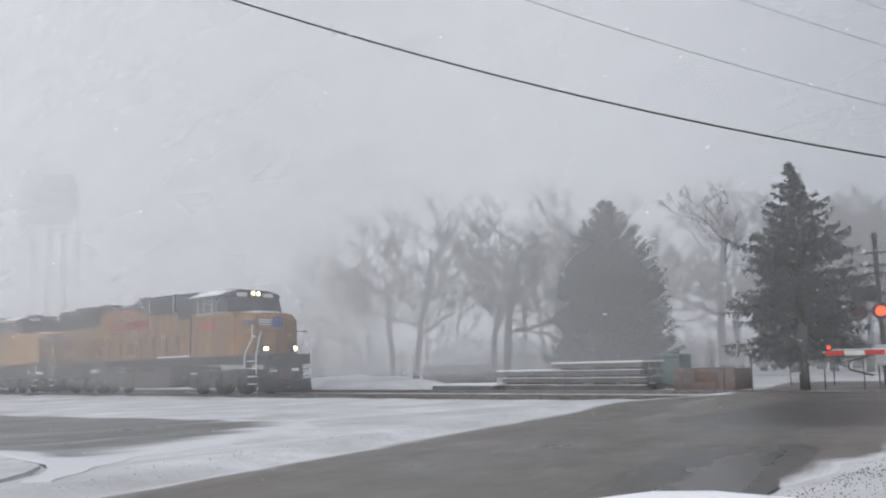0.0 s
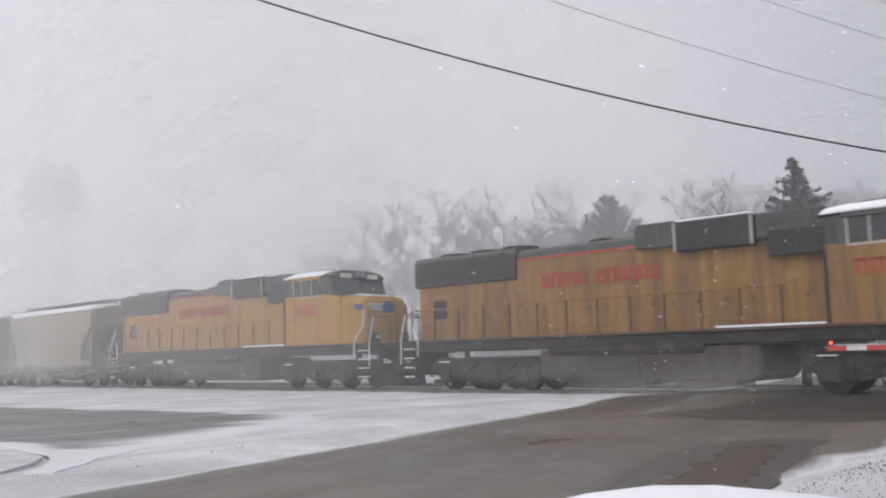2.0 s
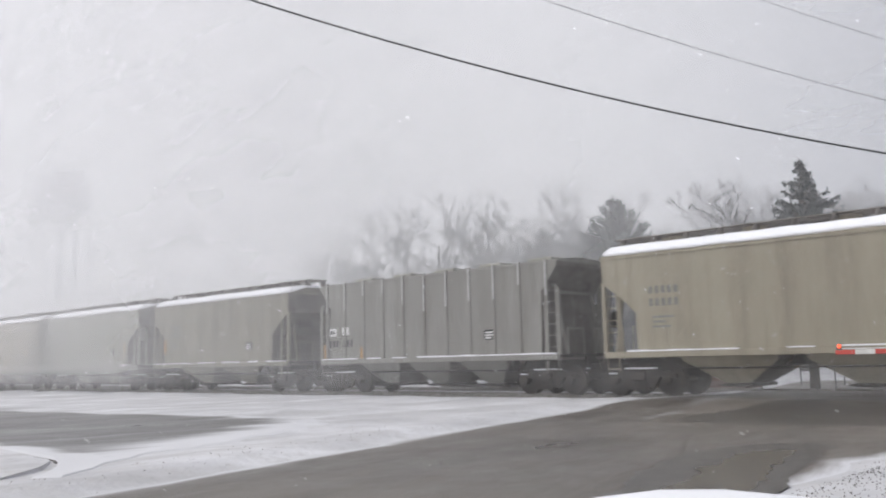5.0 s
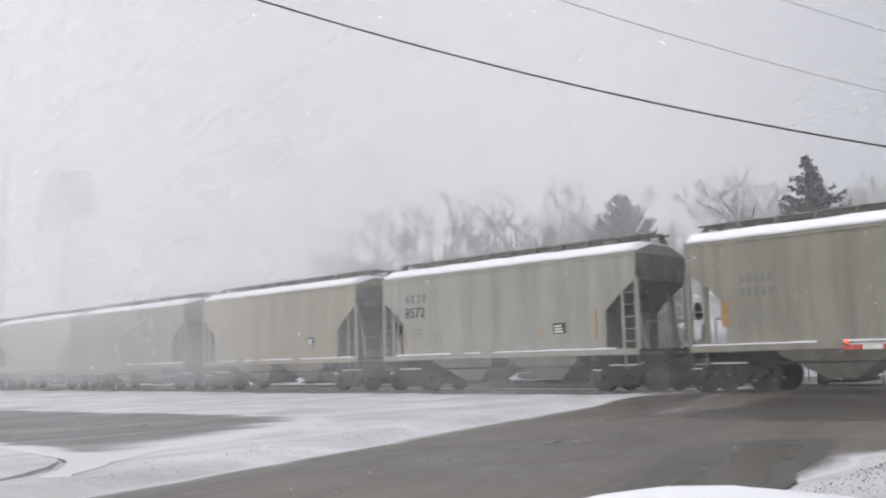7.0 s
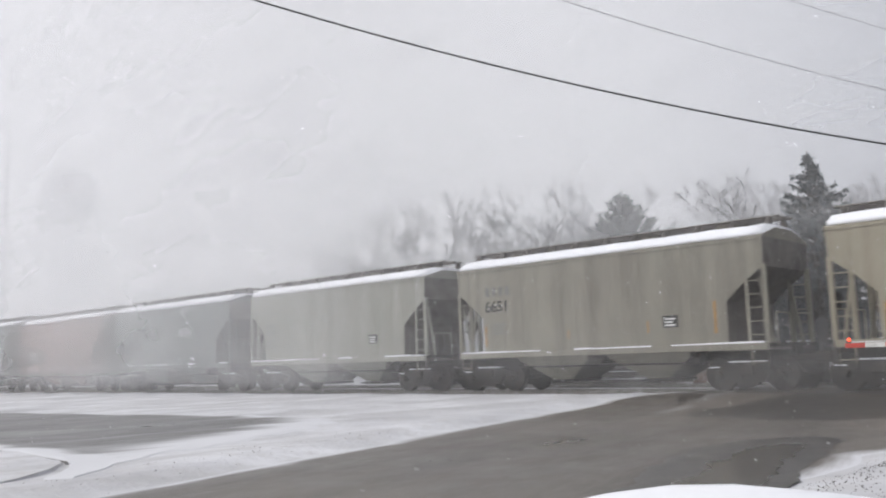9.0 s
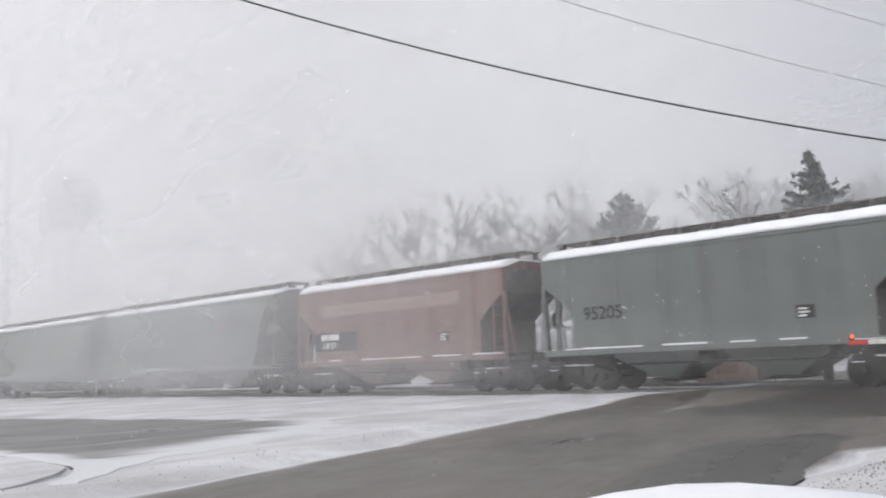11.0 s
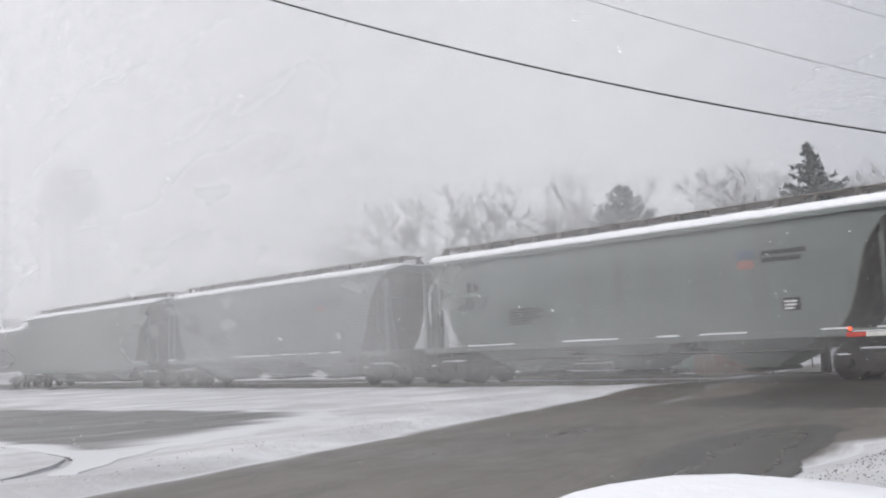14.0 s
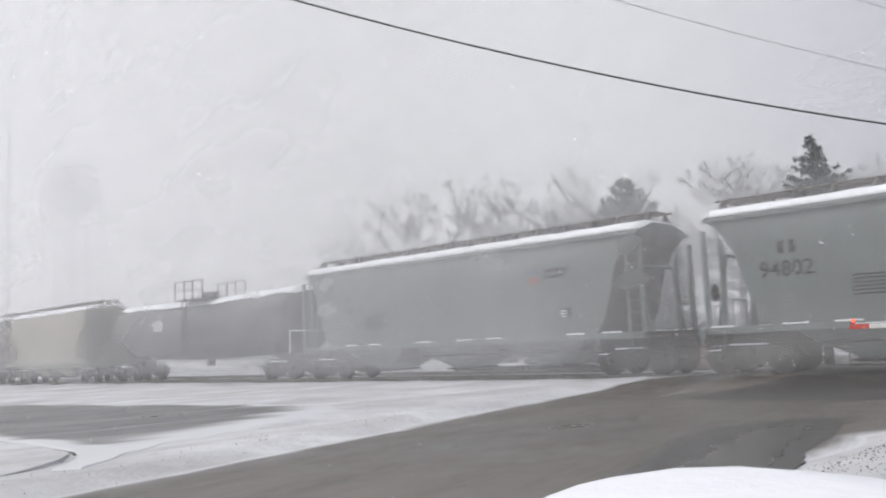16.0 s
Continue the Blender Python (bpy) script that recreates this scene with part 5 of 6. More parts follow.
def build_trees():
    conifer(3, 8.3, [(0.17, 1.5), (0.22, 2.0), (0.36, 2.1), (0.50, 2.0), (0.62, 1.6), (0.70, 1.05), (0.79, 0.85), (0.86, 0.52), (0.92, 0.26), (0.97, 0.09), (1.0, 0.02)],
            "tall dark spruce with drooping ragged boughs beside the crossing", 0.55, 1.15, 0.42, NEEDLE, (12.55, 30.9), 120)
    conifer(5, 10.1, [(0.03, 3.4), (0.18, 3.55), (0.35, 3.15), (0.52, 2.6), (0.68, 1.95), (0.82, 1.2), (0.92, 0.55), (0.97, 0.26), (1.0, 0.06)],
            "broad dense dark green pine behind the stacked timbers", 0.10, 1.25, 0.25, NEEDLE_SNOWY, (9.05, 48.0), 200)
    big = "large bare broadleaf tree with crooked limbs, grey in the snowfall"
    first = [bare_tree("bare_tree", 11, 13.6, 1.0, big, 0.30, 0.34), bare_tree("bare_tree", 23, 12.8, 1.1, big, 0.28, 0.38), bare_tree("bare_tree", 37, 14.4, 0.95, big, 0.36, 0.33),
             bare_tree("bare_tree", 41, 13.0, 1.15, big, 0.26, 0.42), bare_tree("bare_tree", 58, 13.4, 0.85, big, 0.33, 0.4)]
    # prototype, bearing (x over y), distance, size, turn
    spots = [(0, -0.0350, 66, 1.0, 20), (3, -0.0595, 67, 1.0, 130), (1, 0.0524, 62, 1.0, 70), (2, 0.0690, 64, 1.0, 10), (4, 0.3150, 57, 1.0, 200), (3, 0.262, 60, 0.82, 40),
             (0, -0.115, 84, 0.9, 300), (4, -0.15, 96, 0.95, 10), (1, -0.185, 104, 0.95, 100), (2, 0.166, 78, 1.2, 60), (3, 0.01, 86, 1.05, 210), (0, 0.115, 72, 0.95, 160),
             (1, 0.235, 75, 1.0, 250), (0, 0.36, 72, 1.05, 30), (2, 0.44, 66, 0.95, 90), (3, 0.48, 60, 1.0, 180), (4, 0.395, 64, 0.9, 330), (0, 0.425, 76, 1.15, 100), (1, 0.465, 74, 1.2, 10), (2, 0.50, 80, 1.2, 60), (3, 0.215, 68, 0.9, 190), (0, 0.15, 88, 1.1, 45), (4, 0.51, 68, 1.05, 270), (1, 0.54, 60, 1.05, 320), (2, -0.02, 100, 1.0, 120),
             (3, -0.22, 125, 1.0, 220), (0, -0.27, 140, 1.0, 20), (2, 0.335, 88, 1.15, 140), (1, 0.41, 90, 1.2, 200), (0, 0.18, 98, 1.15, 300), (4, -0.10, 112, 1.0, 75), (1, 0.60, 64, 1.0, 15), (2, -0.085, 78, 0.92, 230), (4, 0.09, 84, 1.05, 20)]
    used = set()
    for k, ratio, far, size, turn in spots:
        m = pose(ratio * far, far, -0.02, 0, 0, turn)
        if k in used:
            t = copy_thing(first[k], m)
        else:
            t = first[k]
            t.matrix_basis = m
            used.add(k)
        t.scale = (size, size, size)
    # undergrowth and far woods, too fine to count
    rng = random.Random(8)
    v, f = [], []
    for i in range(700):
        far = rng.uniform(74, 150)
        ratio = rng.uniform(-0.26, 0.66)
        p = Vector((ratio * far, far, 0))
        for j in range(rng.randint(4, 8)):
            d = Vector((rng.uniform(-0.45, 0.45), rng.uniform(-0.45, 0.45), 1)).normalized()
            ln = rng.uniform(1.2, 4.2) * (1.4 if rng.random() < 0.25 else 1)
            q = p + d * ln * 0.5 + Vector((rng.uniform(-0.3, 0.3), 0, 0))
            e = p + d * ln + Vector((rng.uniform(-0.7, 0.7), rng.uniform(-0.4, 0.4), 0))
            tube(v, f, [p, q, e], [0.05, 0.03, 0.01], 3)
            for _ in range(3):
                g = q.lerp(e, rng.random())
                tube(v, f, [g, g + Vector((rng.uniform(-0.8, 0.8), rng.uniform(-0.5, 0.5), rng.uniform(0.2, 1.0)))], [0.018, 0.006], 3)
    tagged(quick("undergrowth", v, f, BARK), "thicket of bare brush and saplings behind the trees", "undergrowth", kind="stuff")


# ---- beside the track ----
def timber_stack(s0, s1, p0, layers, label):
    st = empty("timber_stack", at_track((s0 + s1) / 2, p0, ground_height(*spot((s0 + s1) / 2, p0).xy)), label, "timber stack", "stacked crossing timbers")
    half = (s1 - s0) / 2
    z = 0.0
    for i in range(layers):
        for x in (-half * 0.7, 0.0, half * 0.7):
            part("spacer", B(x - 0.08, x + 0.08, -0.75, 0.75, z, z + 0.09), PANEL, st)
        z += 0.09
        shift = random.uniform(-0.28, 0.28)
        for r in range(4):
            y = -0.8 + r * 0.41
            part("timber", B(-half + shift + random.uniform(-0.06, 0.06), half + shift + random.uniform(-0.22, 0.12), y, y + 0.385, z, z + 0.2, 0.012), PANEL, st)
        part("snow_ledge", B(-half + shift + 0.03, half + shift - 0.03, -0.84 if i < layers - 1 else -0.8, -0.70 if i < layers - 1 else 0.85, z + 0.2, z + (0.225 if i < layers - 1 else 0.26), 0.008), SNOW, st)
        z += 0.2
    return st


def build_trackside():
    timber_stack(-27.6, -23.9, 30.5, 1, "low stack of weathered crossing timbers dusted with snow")
    timber_stack(-24.4, -21.3, 31.2, 3, "stack of weathered crossing timbers dusted with snow")
    timber_stack(-21.2, -16.9, 30.6, 4, "tall stack of weathered crossing timbers with snow on top")
    # heap of ploughed snow and gravel
    v, f = [], []
    for j in range(25):
        for i in range(61):
            x, y = -8 + 16 * i / 60, -2.6 + 5.2 * j / 24
            h = max(0.0, 1 - (x / 8) ** 2 - (y / 2.6) ** 2) ** 0.7 * 0.75
            h += h * 0.25 * noise.noise((x * 0.7, y * 0.9, 3)) + (0.06 * noise.noise((x * 3, y * 3, 1)) if h > 0.05 else -0.1)
            v.append((x, y, h))
    f = [(j * 61 + i, j * 61 + i + 1, (j + 1) * 61 + i + 1, (j + 1) * 61 + i) for j in range(24) for i in range(60)]
    heap = quick("snow_heap", v, f, SNOW_GROUND, smooth=True)
    heap.matrix_basis = at_track(-36.5, 32.5, 0)
    tagged(heap, "long low heap of dirty ploughed snow", "snow heap")
    # low brown bin and green cabinet
    bin_ = empty("brown_bin", at_track(-15.75, 33.4, 0.0), "low weathered brown board-sided bin on the snow", "bin")
    for i in range(6):
        x = -1.45 + i * 0.485
        part("board", B(x, x + 0.475, -0.9, -0.83, 0.0, 0.95 + random.uniform(-0.01, 0.01), 0.006), BRICK_PAINT, bin_)
        part("board", B(x, x + 0.475, 0.83, 0.9, 0.0, 0.95, 0.006), BRICK_PAINT, bin_)
    for x in (-1.46, 1.40):
        part("end_board", B(x, x + 0.06, -0.83, 0.83, 0.0, 0.94), BRICK_PAINT, bin_)
    part("rim", B(-1.5, 1.5, -0.94, -0.82, 0.93, 1.0, 0.01), BRICK_PAINT, bin_)
    part("panel", B(-0.45, 0.65, -0.93, -0.905, 0.35, 0.8), RUST, bin_, "dark rusty panel")
    part("snow_fill", B(-1.4, 1.4, -0.82, 0.82, 0.7, 0.85), SNOW, bin_)
    bin_.scale = (0.88, 0.88, 0.88)
    cab = empty("signal_cabinet", at_track(-18.1, 34.6, 0.0), "dull green metal relay cabinet", "cabinet")
    part("body", B(-0.62, 0.62, -0.5, 0.5, 0.1, 1.35, 0.03), BOX_GREEN, cab)
    part("roof", prism(bmesh.new(), [(-0.68, 1.35), (0.68, 1.35), (0.6, 1.45), (-0.6, 1.45)], -0.56, 0.56), BOX_GREEN, cab)
    part("door", B(-0.55, 0.0, -0.515, -0.5, 0.2, 1.28), BOX_GREEN, cab)
    part("door", B(0.02, 0.55, -0.515, -0.5, 0.2, 1.28), BOX_GREEN, cab)
    part("plinth", B(-0.66, 0.66, -0.54, 0.54, -0.05, 0.1), PANEL, cab)
    # fence of thin posts and wires
    fence = empty("wire_fence", at_track(-10, 36.5, 0), "thin wire fence on leaning steel posts", "fence")
    for i in range(16):
        x = -14 + i * 1.7
        part("post", rod(bmesh.new(), (x, 0, -0.05), (x + random.uniform(-0.04, 0.04), 0.02, 1.35), 0.024, 6), LOCO_GREY, fence)
    for z in (0.45, 0.85, 1.25):
        part("wire", rod(bmesh.new(), (-14, 0, z), (11.5, 0, z), 0.008, 4), STEEL, fence)
    # long low board pen under the trees
    pen = empty("board_pen", pose(0.9, 58, -0.02, 0, 0, 4), "low grey board pen with a snowy top rail under the trees", "pen")
    for i in range(9):
        x = -2.4 + i * 0.535
        part("board", B(x, x + 0.52, -0.04, 0.04, 0.0, 1.12 + random.uniform(-0.02, 0.02), 0.008), PANEL, pen)
        if i % 2 == 0:
            part("post", B(x - 0.06, x + 0.06, 0.045, 0.17, -0.1, 1.2), PANEL, pen)
    part("top_rail", B(-2.45, 2.45, -0.07, 0.05, 1.15, 1.23, 0.01), PANEL, pen)
    part("rail_snow", B(-2.4, 2.4, -0.06, 0.04, 1.232, 1.29, 0.015), SNOW, pen)
    # pale shed and grey garage among the trees
    shed = empty("shed", pose(6.6, 82, 0, 0, 0, 12), "pale clapboard shed with a snowy roof among the trees", "building")
    part("wall", B(-3.0, 3.0, -2, 2, 0, 2.0), surface("pale_clapboard", (0.55, 0.55, 0.54), (0.45, 0.45, 0.45), 0.8), shed)
    part("roof", prism(bmesh.new(), [(-3.2, 2.0), (3.2, 2.0), (0, 3.5)], -2.3, 2.3), SNOW, shed)
    part("door", B(-1.2, 0.9, -2.03, -1.99, 0.0, 1.75), surface("grey_garage_door", (0.2, 0.21, 0.22)), shed)
    house = empty("house", pose(2.2, 77, 0, 0, 0, -8), "grey gabled house with a snowy roof, faint behind trees", "building")
    part("wall", B(-3.0, 3.0, -3, 3, 0, 2.0), surface("grey_siding", (0.32, 0.32, 0.33), (0.28, 0.28, 0.29), 0.8), house)
    part("roof", prism(bmesh.new(), [(-3.4, 1.9), (3.4, 1.9), (0, 3.7)], -3.4, 3.4), SNOW, house)
    for x in (-1.8, 1.2):
        w = part("window", B(x, x + 0.9, -3.04, -2.99, 0.7, 1.6), GLASS_DARK, house)
        part("frame", B(x - 0.08, x + 0.98, -3.03, -2.98, 0.62, 1.68), WHITE_PAINT, w)


LAMPS = []


def build_sign():
    w = Vector((11.35, 27.9))
    sign = empty("road_sign", pose(w.x, w.y, ground_height(w.x, w.y), 0, 0, -22), "grey back of a round-topped sign on a thin post", "road sign")
    part("post", B(-0.03, 0.03, -0.02, 0.02, -0.1, 2.2), LOCO_GREY, sign)
    plate = [(0.15 * math.cos(a * 0.2618), 2.0 + 0.15 * math.sin(a * 0.2618)) for a in range(13)] + [(-0.15, 1.35), (0.15, 1.35)]
    part("plate", prism(bmesh.new(), plate, -0.03, -0.02), LOCO_GREY, sign)
    for x in (-1.3, 1.1, 2.4):
        pole = empty("marker_post", pose(w.x + x, w.y + 1.2, ground_height(w.x + x, w.y + 1.2), 0, 0, 10), "thin rusty steel marker post in snow", "post", "marker posts")
        part("shaft", rod(bmesh.new(), (0, 0, -0.1), (0.03, 0, 1.3), 0.02, 6), LOCO_GREY, pole)
        part("cap", rod(bmesh.new(), (0.03, 0, 1.3), (0.03, 0, 1.34), 0.035, 6), WHITE_PAINT, pole)


def build_signals():
    # flashers on the far side of the track
    c = Vector((13.74, 27.6))
    mast = empty("crossing_flasher", pose(c.x, c.y, ground_height(c.x, c.y), 0, 0, TURN + 6), "crossing signal mast with red flashing lamps and a bell", "crossing signal")
    part("mast", rod(bmesh.new(), (0, 0, -0.1), (0, 0, 4.9), 0.075, 10), SIGNAL, mast)
    part("foundation", rod(bmesh.new(), (0, 0, -0.2), (0, 0, 0.25), 0.2, 12), PANEL, mast)
    part("bell", rod(bmesh.new(), (0, 0, 4.9), (0, 0, 5.05), 0.15, 12, 0.05), SIGNAL, mast)
    for k, (z, y0) in enumerate(((2.55, -0.09), (3.12, 0.09))):
        part("cross_arm", B(-0.75, 0.75, y0 - 0.03, y0 + 0.03, z - 0.03, z + 0.03), SIGNAL, mast)
        for i, x in enumerate((-0.62, 0.05 if k == 0 else -0.2)):
            toward = -1 if k == 0 else 1
            back = part("backboard", rod(bmesh.new(), (x, y0 + toward * 0.06, z), (x, y0 + toward * 0.08, z), 0.28, 22), SIGNAL, mast, "round black lamp target")
            hood = bmesh.new()
            rings = []
            for q in range(0, 13):
                a = math.pi * q / 12
                rings.append([(x + r * math.cos(a), y0 + toward * d, z + r * math.sin(a)) for r, d in ((0.17, 0.08), (0.18, 0.08), (0.18, 0.30), (0.17, 0.30))])
            part("visor", loft(hood, rings), SIGNAL, back)
            part("lamp_housing", rod(bmesh.new(), (x, y0, z), (x, y0 + toward * 0.09, z), 0.16, 16), SIGNAL, back)
            lens = bmesh.new()
            rod(lens, (0, -0.022, 0), (0, -0.002, 0), 0.15, 18)
            disc = part("lens", lens, RED_LAMP if k == 0 else RED_OFF, back, "red flashing lens" if k == 0 else "unlit red lens")
            disc.matrix_basis = pose(x, y0 + toward * 0.12, z, 0, 0, 0 if toward < 0 else 180)
            if k == 0:
                rear = part("lens_back", rod(bmesh.new(), (0, 0.002, 0), (0, 0.02, 0), 0.155, 18), RED_OFF, back)
                rear.matrix_basis = disc.matrix_basis
                LAMPS.append((disc, rear, x, y0 + toward * 0.12, z, i))
    for z in (3.75, 4.0, 4.4):
        part("bracket", B(-0.35, 0.4, -0.05, 0.05, z - 0.025, z + 0.025), SIGNAL, mast)
        part("insulator", rod(bmesh.new(), (-0.32, 0, z), (-0.32, 0, z + 0.14), 0.06, 8), ALU, mast)
    part("mechanism_box", B(-0.2, 0.3, -0.35, 0.3, 0.85, 1.5, 0.03), ALU, mast)
    part("counterweight_arm", pipe(bmesh.new(), [(-0.3, -0.3, 1.2), (-1.0, -0.3, 1.0), (-1.0, -0.3, 0.75), (-0.3, -0.3, 0.55)], 0.035), SIGNAL, mast)
    # gate on the near side: its arm is down across the road, its mast stands outside the view
    tip = Vector((8.36, 19.4, 1.36))
    post = tip + DIR * 6.6
    gate = empty("crossing_gate", pose(post.x, post.y, ground_height(post.x, post.y), 0, 0, TURN), "lowered red and white crossing gate arm with a red tip lamp", "crossing gate")
    z = tip.z - ground_height(post.x, post.y) - 0.06
    part("post", rod(bmesh.new(), (0, 0, -0.1), (0, 0, 3.2), 0.07, 10), ALU, gate)
    part("mechanism", B(-0.25, 0.25, -0.3, 0.25, z - 0.45, z + 0.25, 0.04), ALU, gate)
    x, k = -6.6, 0
    while x < -0.2:
        part("arm_section", B(x, min(x + 0.41, -0.2), -0.025, 0.025, z - 0.05 - 0.001 * k, z + 0.05 + 0.001 * k, 0.004), (RED_GATE, WHITE_PAINT)[k % 2], gate, ("red", "white")[k % 2] + " striped arm section")
        x += 0.41
        k += 1
    part("arm_snow", B(-6.5, -0.4, -0.02, 0.02, z + 0.066, z + 0.08), SNOW, gate)
    part("tip_lamp", rod(bmesh.new(), (-6.52, 0, z + 0.09), (-6.52, 0, z + 0.16), 0.034, 10), RED_LAMP, gate, "lit red tip lamp")
    part("lamp_cap", rod(bmesh.new(), (-6.52, 0, z + 0.06), (-6.52, 0, z + 0.095), 0.06, 10), SIGNAL, gate)


def build_far():
    # water tower on legs
    far = 205
    t = empty("water_tower", pose(-0.4552 * far, far, 0, 0, 0, 20), "pale water tower on tall legs, faint in the snow", "water tower")
    rings = []
    for z, r in ((36.5, 1.0), (37.2, 3.8), (38.6, 5.7), (40.4, 6.3), (46.0, 6.3), (47.2, 6.0), (48.6, 3.8), (49.3, 0.4)):
        rings.append([(r * math.cos(a * 0.2618), r * math.sin(a * 0.2618), z) for a in range(24)])
    part("tank", loft(bmesh.new(), rings), TOWER, t, smooth=True)
    part("balcony", rod(bmesh.new(), (0, 0, 40.2), (0, 0, 40.6), 6.9, 24), TOWER, t)
    part("riser", rod(bmesh.new(), (0, 0, 0), (0, 0, 37), 0.7, 12), TOWER, t)
    for k in range(6):
        a = k * 1.0472
        part("leg", rod(bmesh.new(), (7.0 * math.cos(a), 7.0 * math.sin(a), 0), (6.1 * math.cos(a), 6.1 * math.sin(a), 41), 0.24, 8), TOWER, t)
        part("strut", rod(bmesh.new(), (6.55 * math.cos(a), 6.55 * math.sin(a), 20), (6.55 * math.cos(a + 1.0472), 6.55 * math.sin(a + 1.0472), 20), 0.14, 6), TOWER, t)
    bm = bmesh.new()
    for k in range(9):
        a = -1.95 + k * 0.13
        box(bm, 6.36 * math.cos(a) - 0.3, 6.36 * math.cos(a) + 0.3, 6.36 * math.sin(a) - 0.1, 6.36 * math.sin(a) + 0.1, 42.5, 44.6)
    part("tank_lettering", bm, FADED_RED, t)
    part("finial", rod(bmesh.new(), (0, 0, 49), (0, 0, 51), 0.3, 8), TOWER, t)
    # tall pole with two cross arms
    far = 140
    p = empty("utility_pole", pose(-0.5319 * far + 0.2, far, 0, 0, 0, 15), "tall utility pole with two cross arms, faint in the snow", "utility pole")
    part("pole", rod(bmesh.new(), (0, 0, -0.2), (0, 0, 43.3), 0.36, 10, 0.24), WOOD_POLE, p)
    for z in (38.6, 43.0):
        part("cross_arm", B(-1.8, 1.8, -0.12, 0.12, z - 0.14, z + 0.14), WOOD_POLE, p)
        for x in (-1.35, -0.5, 0.5, 1.35):
            part("insulator", rod(bmesh.new(), (x, 0, z + 0.12), (x, 0, z + 0.4), 0.1, 8), ALU, p)


def build_wires():
    """Cables that cross high over the road: z = a x^2 + b x + c in upright planes across the view."""
    for y, a, b, c, x0, x1, r, label in ((15, 0.00697, -0.3087, 6.665, -22, 40, 0.017, "thick black overhead cable sagging across the road"), (40, 0.00278, -0.4096, 20.197, -30, 60, 0.019, "thin black overhead wire high above the road"),
                                         (40, 0.0024, -0.459, 24.40, -30, 70, 0.016, "thin black overhead wire high above the road"), (40, 0.0024, -0.535, 27.88, -30, 80, 0.014, "thin black overhead wire high above the road")):
        v, f = [], []
        xs = [x0 + (x1 - x0) * i / 80 for i in range(81)]
        tube(v, f, [Vector((x, y, a * x * x + b * x + c)) for x in xs], [r] * 81, 6)
        tagged(quick("overhead_cable", v, f, CABLE, smooth=True), label, "cable", "overhead cables")


def build_car():
    """The standing car in which the view is taken: its bonnet lies ahead."""
    car = empty("car", pose(0.37, 0, 0, 0, 0, -6), "parked white car with a snow-covered bonnet", "car")

    def ring(y, w, z, low):
        return [(-w, y, low), (-w, y, z - 0.16), (-w * 0.9, y, z - 0.05), (-w * 0.55, y, z), (w * 0.55, y, z), (w * 0.9, y, z - 0.05), (w, y, z - 0.16), (w, y, low)]
    paint = surface("white_car_paint", (0.75, 0.76, 0.78), (0.72, 0.73, 0.75), 0.3, bump=0)
    part("body", loft(bmesh.new(), [ring(-2.4, 0.70, 0.80, 0.3), ring(-2.1, 0.84, 0.9, 0.25), ring(0.8, 0.86, 0.93, 0.25), ring(1.4, 0.80, 0.90, 0.25), ring(1.9, 0.62, 0.84, 0.25), ring(2.25, 0.36, 0.72, 0.3)]), paint, car, smooth=True)
    cap = []
    for y, w, z in ((0.85, 0.76, 0.965), (1.3, 0.72, 0.962), (1.6, 0.645, 0.958), (1.85, 0.62, 0.957), (2.05, 0.52, 0.956), (2.2, 0.43, 0.955), (2.32, 0.32, 0.953), (2.40, 0.20, 0.948), (2.43, 0.08, 0.938)):
        cap.append([(-w, y, z - 0.12), (-w * 0.96, y, z - 0.05), (-w * 0.8, y, z - 0.012), (-w * 0.4, y, z), (w * 0.4, y, z), (w * 0.8, y, z - 0.012), (w * 0.96, y, z - 0.05), (w, y, z - 0.12)])
    part("bonnet_snow", loft(bmesh.new(), cap), SNOW, car, "smooth snow on the bonnet", smooth=True)
    part("roof", B(-0.62, 0.62, -1.5, -0.06, 1.56, 1.60, 0.01), paint, car)
    for x in (-0.72, 0.72):
        part("front_pillar", rod(bmesh.new(), (x, 0.36, 0.9), (x * 0.86, -0.12, 1.58), 0.035, 8), paint, car)
        part("rear_pillar", rod(bmesh.new(), (x, -1.9, 0.86), (x * 0.86, -1.45, 1.58), 0.05, 8), paint, car)
        for y in (-1.5, 1.0):
            w = part("wheel", rod(bmesh.new(), (x * 1.05 - 0.1, y, 0.32), (x * 1.05 + 0.1, y, 0.32), 0.32, 20), SIGNAL, car)
            part("rim", rod(bmesh.new(), (x * 1.05 - 0.11, y, 0.32), (x * 1.05 + 0.11, y, 0.32), 0.2, 16), ALU, w)


def sheet(name, p, material, s0, s1, z1, label, kind="stuff"):
    ob = quick(name, [(s0, 0, 0), (s1, 0, 0), (s1, 0, z1), (s0, 0, z1)], [(0, 1, 2, 3)], material)
    ob.matrix_basis = at_track(0, p, 0)
    return tagged(ob, label, "falling snow", kind=kind)


def build_snow_air():
    label = "thin veil of falling and drifting snow in the air"
    for p, near, far in ((9.5, 0.018, 0.13), (19.5, 0.022, 0.26)):
        sheet("snow_veil", p, snow_veil("falling_snow", near, far, -58 * p / 24.2, 0.0, 1.3, 0.12), -400, 160, 90, label)
    for p, near, far in ((27.4, 0.11, 0.26), (36.2, 0.15, 0.46), (52, 0.24, 0.70), (75, 0.05, 0.36)):
        sheet("snow_veil", p, snow_veil("falling_snow", near, far, -48 * p / 30, 0.0, 1.0, 0.12), -700, 300, 160, label)


DUST, CLOUDS = [], []


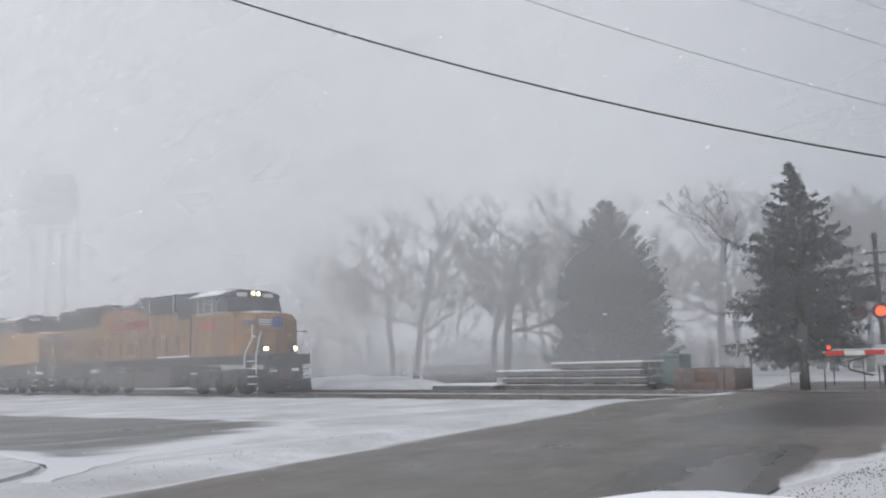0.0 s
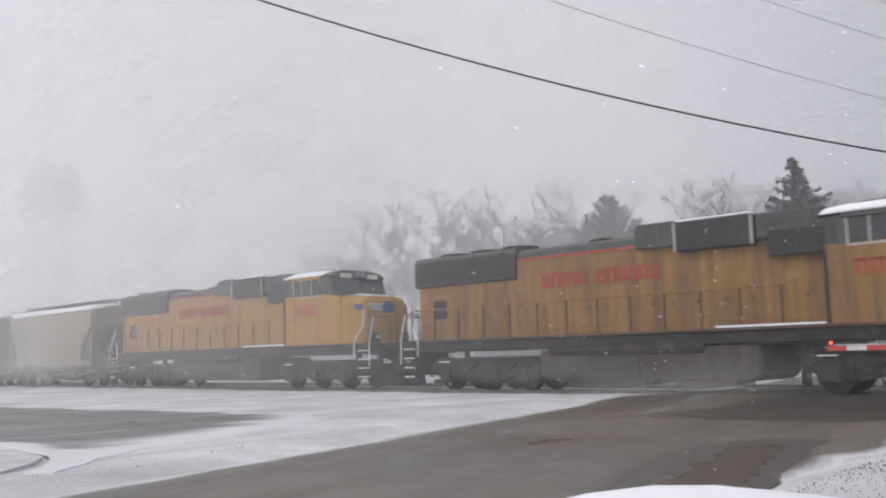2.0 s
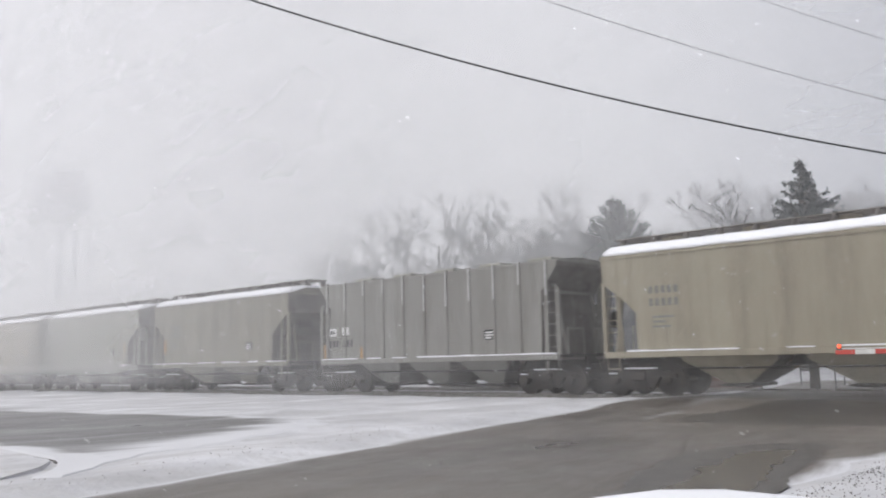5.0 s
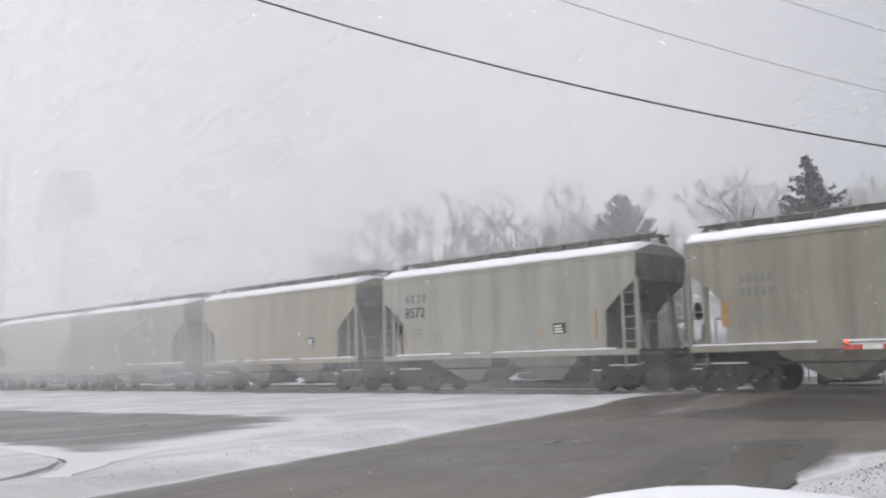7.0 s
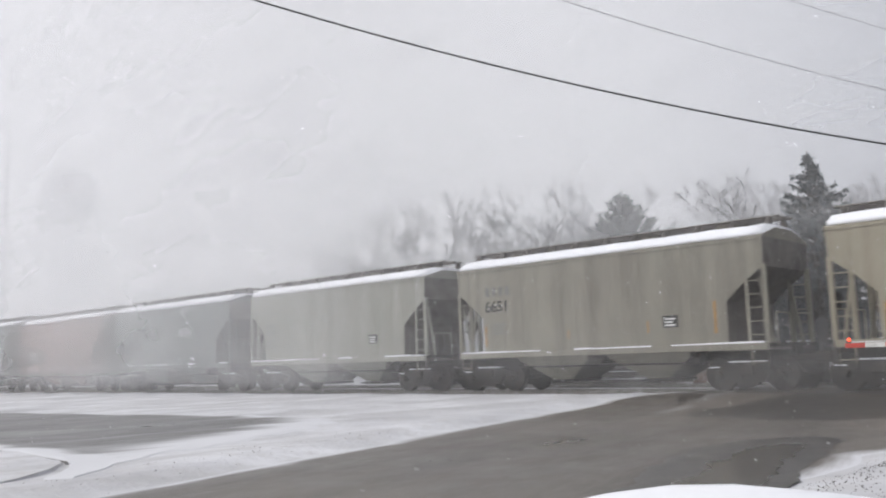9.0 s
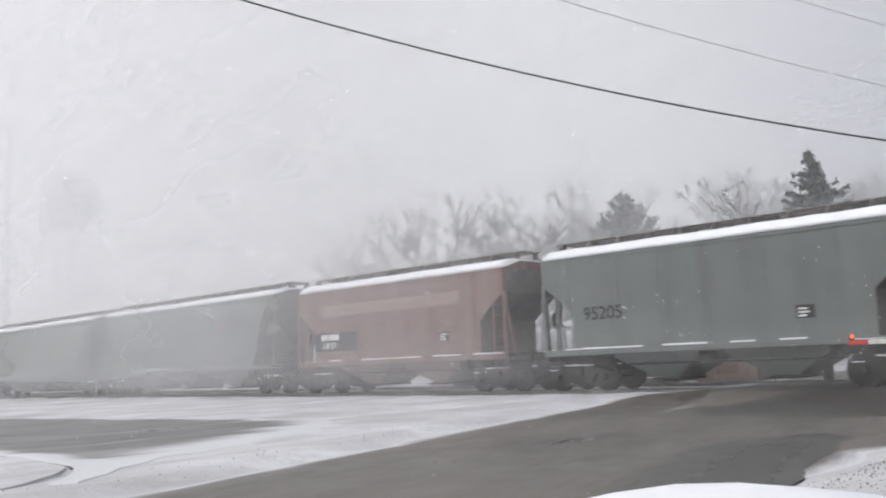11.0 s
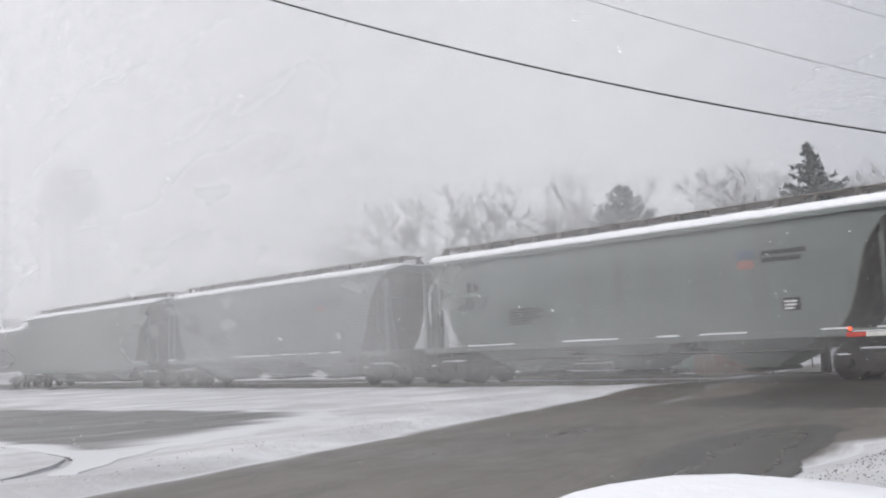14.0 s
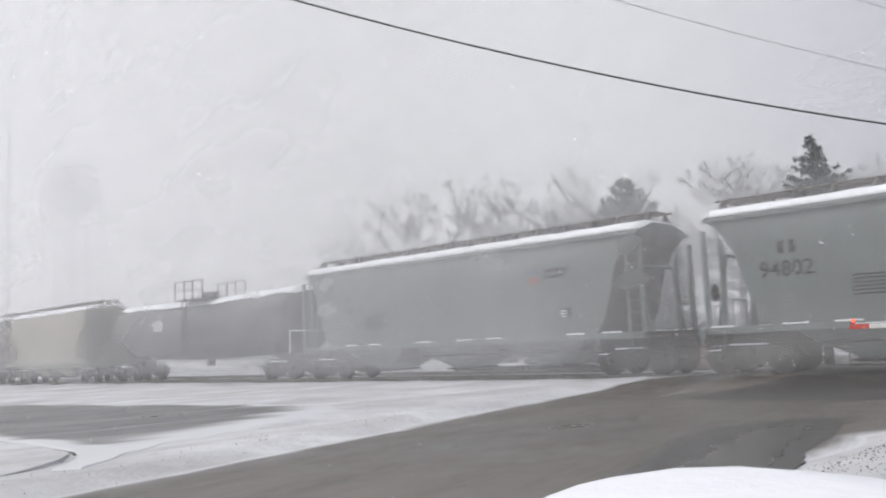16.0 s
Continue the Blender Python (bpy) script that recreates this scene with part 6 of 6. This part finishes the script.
def build_dust():
    """Snow whirled up along the train: low ragged veils that go with it."""
    low = [snow_veil("whirled_snow", 0.11, 0.11, -40, -0.1, 0.2, 1.0, 0.5, (0.5, 1, 1.3), (0.3, 1.6), 13), snow_veil("whirled_snow", 0.08, 0.08, -40, -0.1, 0.2, 1.0, 0.4, (0.6, 1, 1.4), (0.3, 1.4), 13)]
    thick = [snow_veil("whirled_snow", 0.12, 0.12, -40, -0.1, 0.2, 0.9, 0.45, (0.5, 1, 1.3), (0.5, 2.9), 13), snow_veil("whirled_snow", 0.10, 0.10, -40, -0.1, 0.2, 0.9, 0.35, (0.6, 1, 1.4), (0.5, 2.6), 13)]
    tall = snow_veil("driven_snow", 0.24, 0.24, -40, 0.0, 0.8, 0.6, 0.16, (0.4, 1, 0.7), (3.8, 5.8), 17)
    high = snow_veil("roof_snow_plume", 0.22, 0.22, -40, 3.9, 4.4, 1.0, 0.3, (0.35, 1, 1.2), (4.5, 5.8), 14)
    for k in range(13):
        mid = -46 - k * 20.0
        a = sheet("whirled_snow", TRACK - 2.0, (thick if k > 2 else low)[k % 2], -13, 13, 3.0 if k > 2 else 1.8, "ragged low cloud of snow whirled up by the train")
        DUST.append((a, mid, TRACK - 2.0))
        if k > 4:
            b = sheet("roof_plume", TRACK + 0.8, high, -14, 14, 6.2, "ragged plume of snow blown off the car roofs")
            DUST.append((b, mid, TRACK + 0.8))
    # tall clouds hang in the train's wake and drift after it
    for mid, half, p in ((-84, 24, TRACK - 2.3), (-70, 17, TRACK - 2.6), (-118, 30, TRACK - 2.3)):
        c = sheet("driven_snow", p, tall, -half, half, 5.9, "tall ragged cloud of snow driven along the train")
        CLOUDS.append((c, mid, p))


FLAKES = []


def build_flakes():
    rng = np.random.default_rng(4)
    for k in range(2):
        n = 17000
        c = np.stack([rng.uniform(-75, 16, n), rng.uniform(3.5, 20, n), rng.uniform(-2, 36, n)], 1)
        keep = c[:, 1] > 3.5
        c = c[keep]
        n = len(c)
        r = rng.uniform(0.003, 0.0075, (n, 1)) * (0.6 + c[:, 1:2] / 16)
        off = np.array([(1, 0, 0), (-1, 0, 0), (0, 1, 0), (0, -1, 0), (0, 0, 1.3), (0, 0, -1.3)])
        v = (c[:, None, :] + off[None] * r[:, None, :]).reshape(-1, 3)
        tri = np.array([(0, 2, 4), (2, 1, 4), (1, 3, 4), (3, 0, 4), (2, 0, 5), (1, 2, 5), (3, 1, 5), (0, 3, 5)])
        f = (tri[None] + (np.arange(n) * 6)[:, None, None]).reshape(-1, 3)
        me = bpy.data.meshes.new("snowflakes")
        me.from_pydata(v.tolist(), [], f.tolist())
        me.materials.append(FLAKE)
        FLAKES.append((tagged(new("snowflakes", me), "scattered falling snowflakes driven by the wind", "snowflakes", kind="stuff"), (3.2, 0.0, -1.5) if k else (3.9, 0.1, -1.1)))


def motions():
    # the train: one steady speed
    for car, mid in TRAIN:
        walk(car, [(t, at_track(mid + SPEED * t, TRACK, RAIL)) for t in (0, 4, 8, 12, 16)])
    for veil, mid, p in DUST:
        walk(veil, [(t, at_track(mid + SPEED * t * 0.985, p, 0)) for t in (0, 4, 8, 12, 16)])
    for veil, mid, p in CLOUDS:
        walk(veil, [(t, at_track(mid + 3.4 * t, p, 0)) for t in (0, 8, 16)])
    # wheels: alike wheelsets at one place on their trucks share their turning
    shared = {}
    for ob, x, r in WHEELSETS:
        key = (x, r)
        if key not in shared:
            walk(ob, [(i / 20, pose(x, 0, 0, 0, math.degrees(SPEED * (i / 20) / r) % 360.0, 0)) for i in range(321)])
            shared[key] = ob.animation_data
        else:
            ob.rotation_mode = "QUATERNION"
            keys = ob.animation_data_create()
            keys.action = shared[key].action
            keys.action_slot = shared[key].action_slot
    for ob, (vx, vy, vz) in FLAKES:
        walk(ob, [(t, pose(vx * t, vy * t, vz * t)) for t in (0, 8, 16)])
    # flashers: each lens swings round between its lit and its dark face, in turn
    for disc, rear, x, y, z, i in LAMPS:
        rows, turn, t = [(0.0, 180 if i == 0 else 0)], 180 if i == 0 else 0, 0.27
        while t < 15.7:
            rows += [(t, turn), (t + 0.0334, turn + 60), (t + 0.0667, turn + 120), (t + 0.1, turn + 180)]
            turn += 180
            t += 0.45
        rows.append((16.0, turn))
        for ob in (disc, rear):
            walk(ob, [(u, pose(x, y, z, 0, 0, a)) for u, a in rows])


build_ground()
build_roads()
build_track(TRACK, "railway_track", "railway track of steel rails on snowy timber ties")
build_track(28.4, "siding_track", "second railway track of steel rails half buried in snow")
build_ballast()
build_crossing()
build_train()
build_trees()
build_trackside()
build_signals()
build_sign()
build_far()
build_wires()
build_car()
build_snow_air()
build_dust()
build_flakes()
motions()
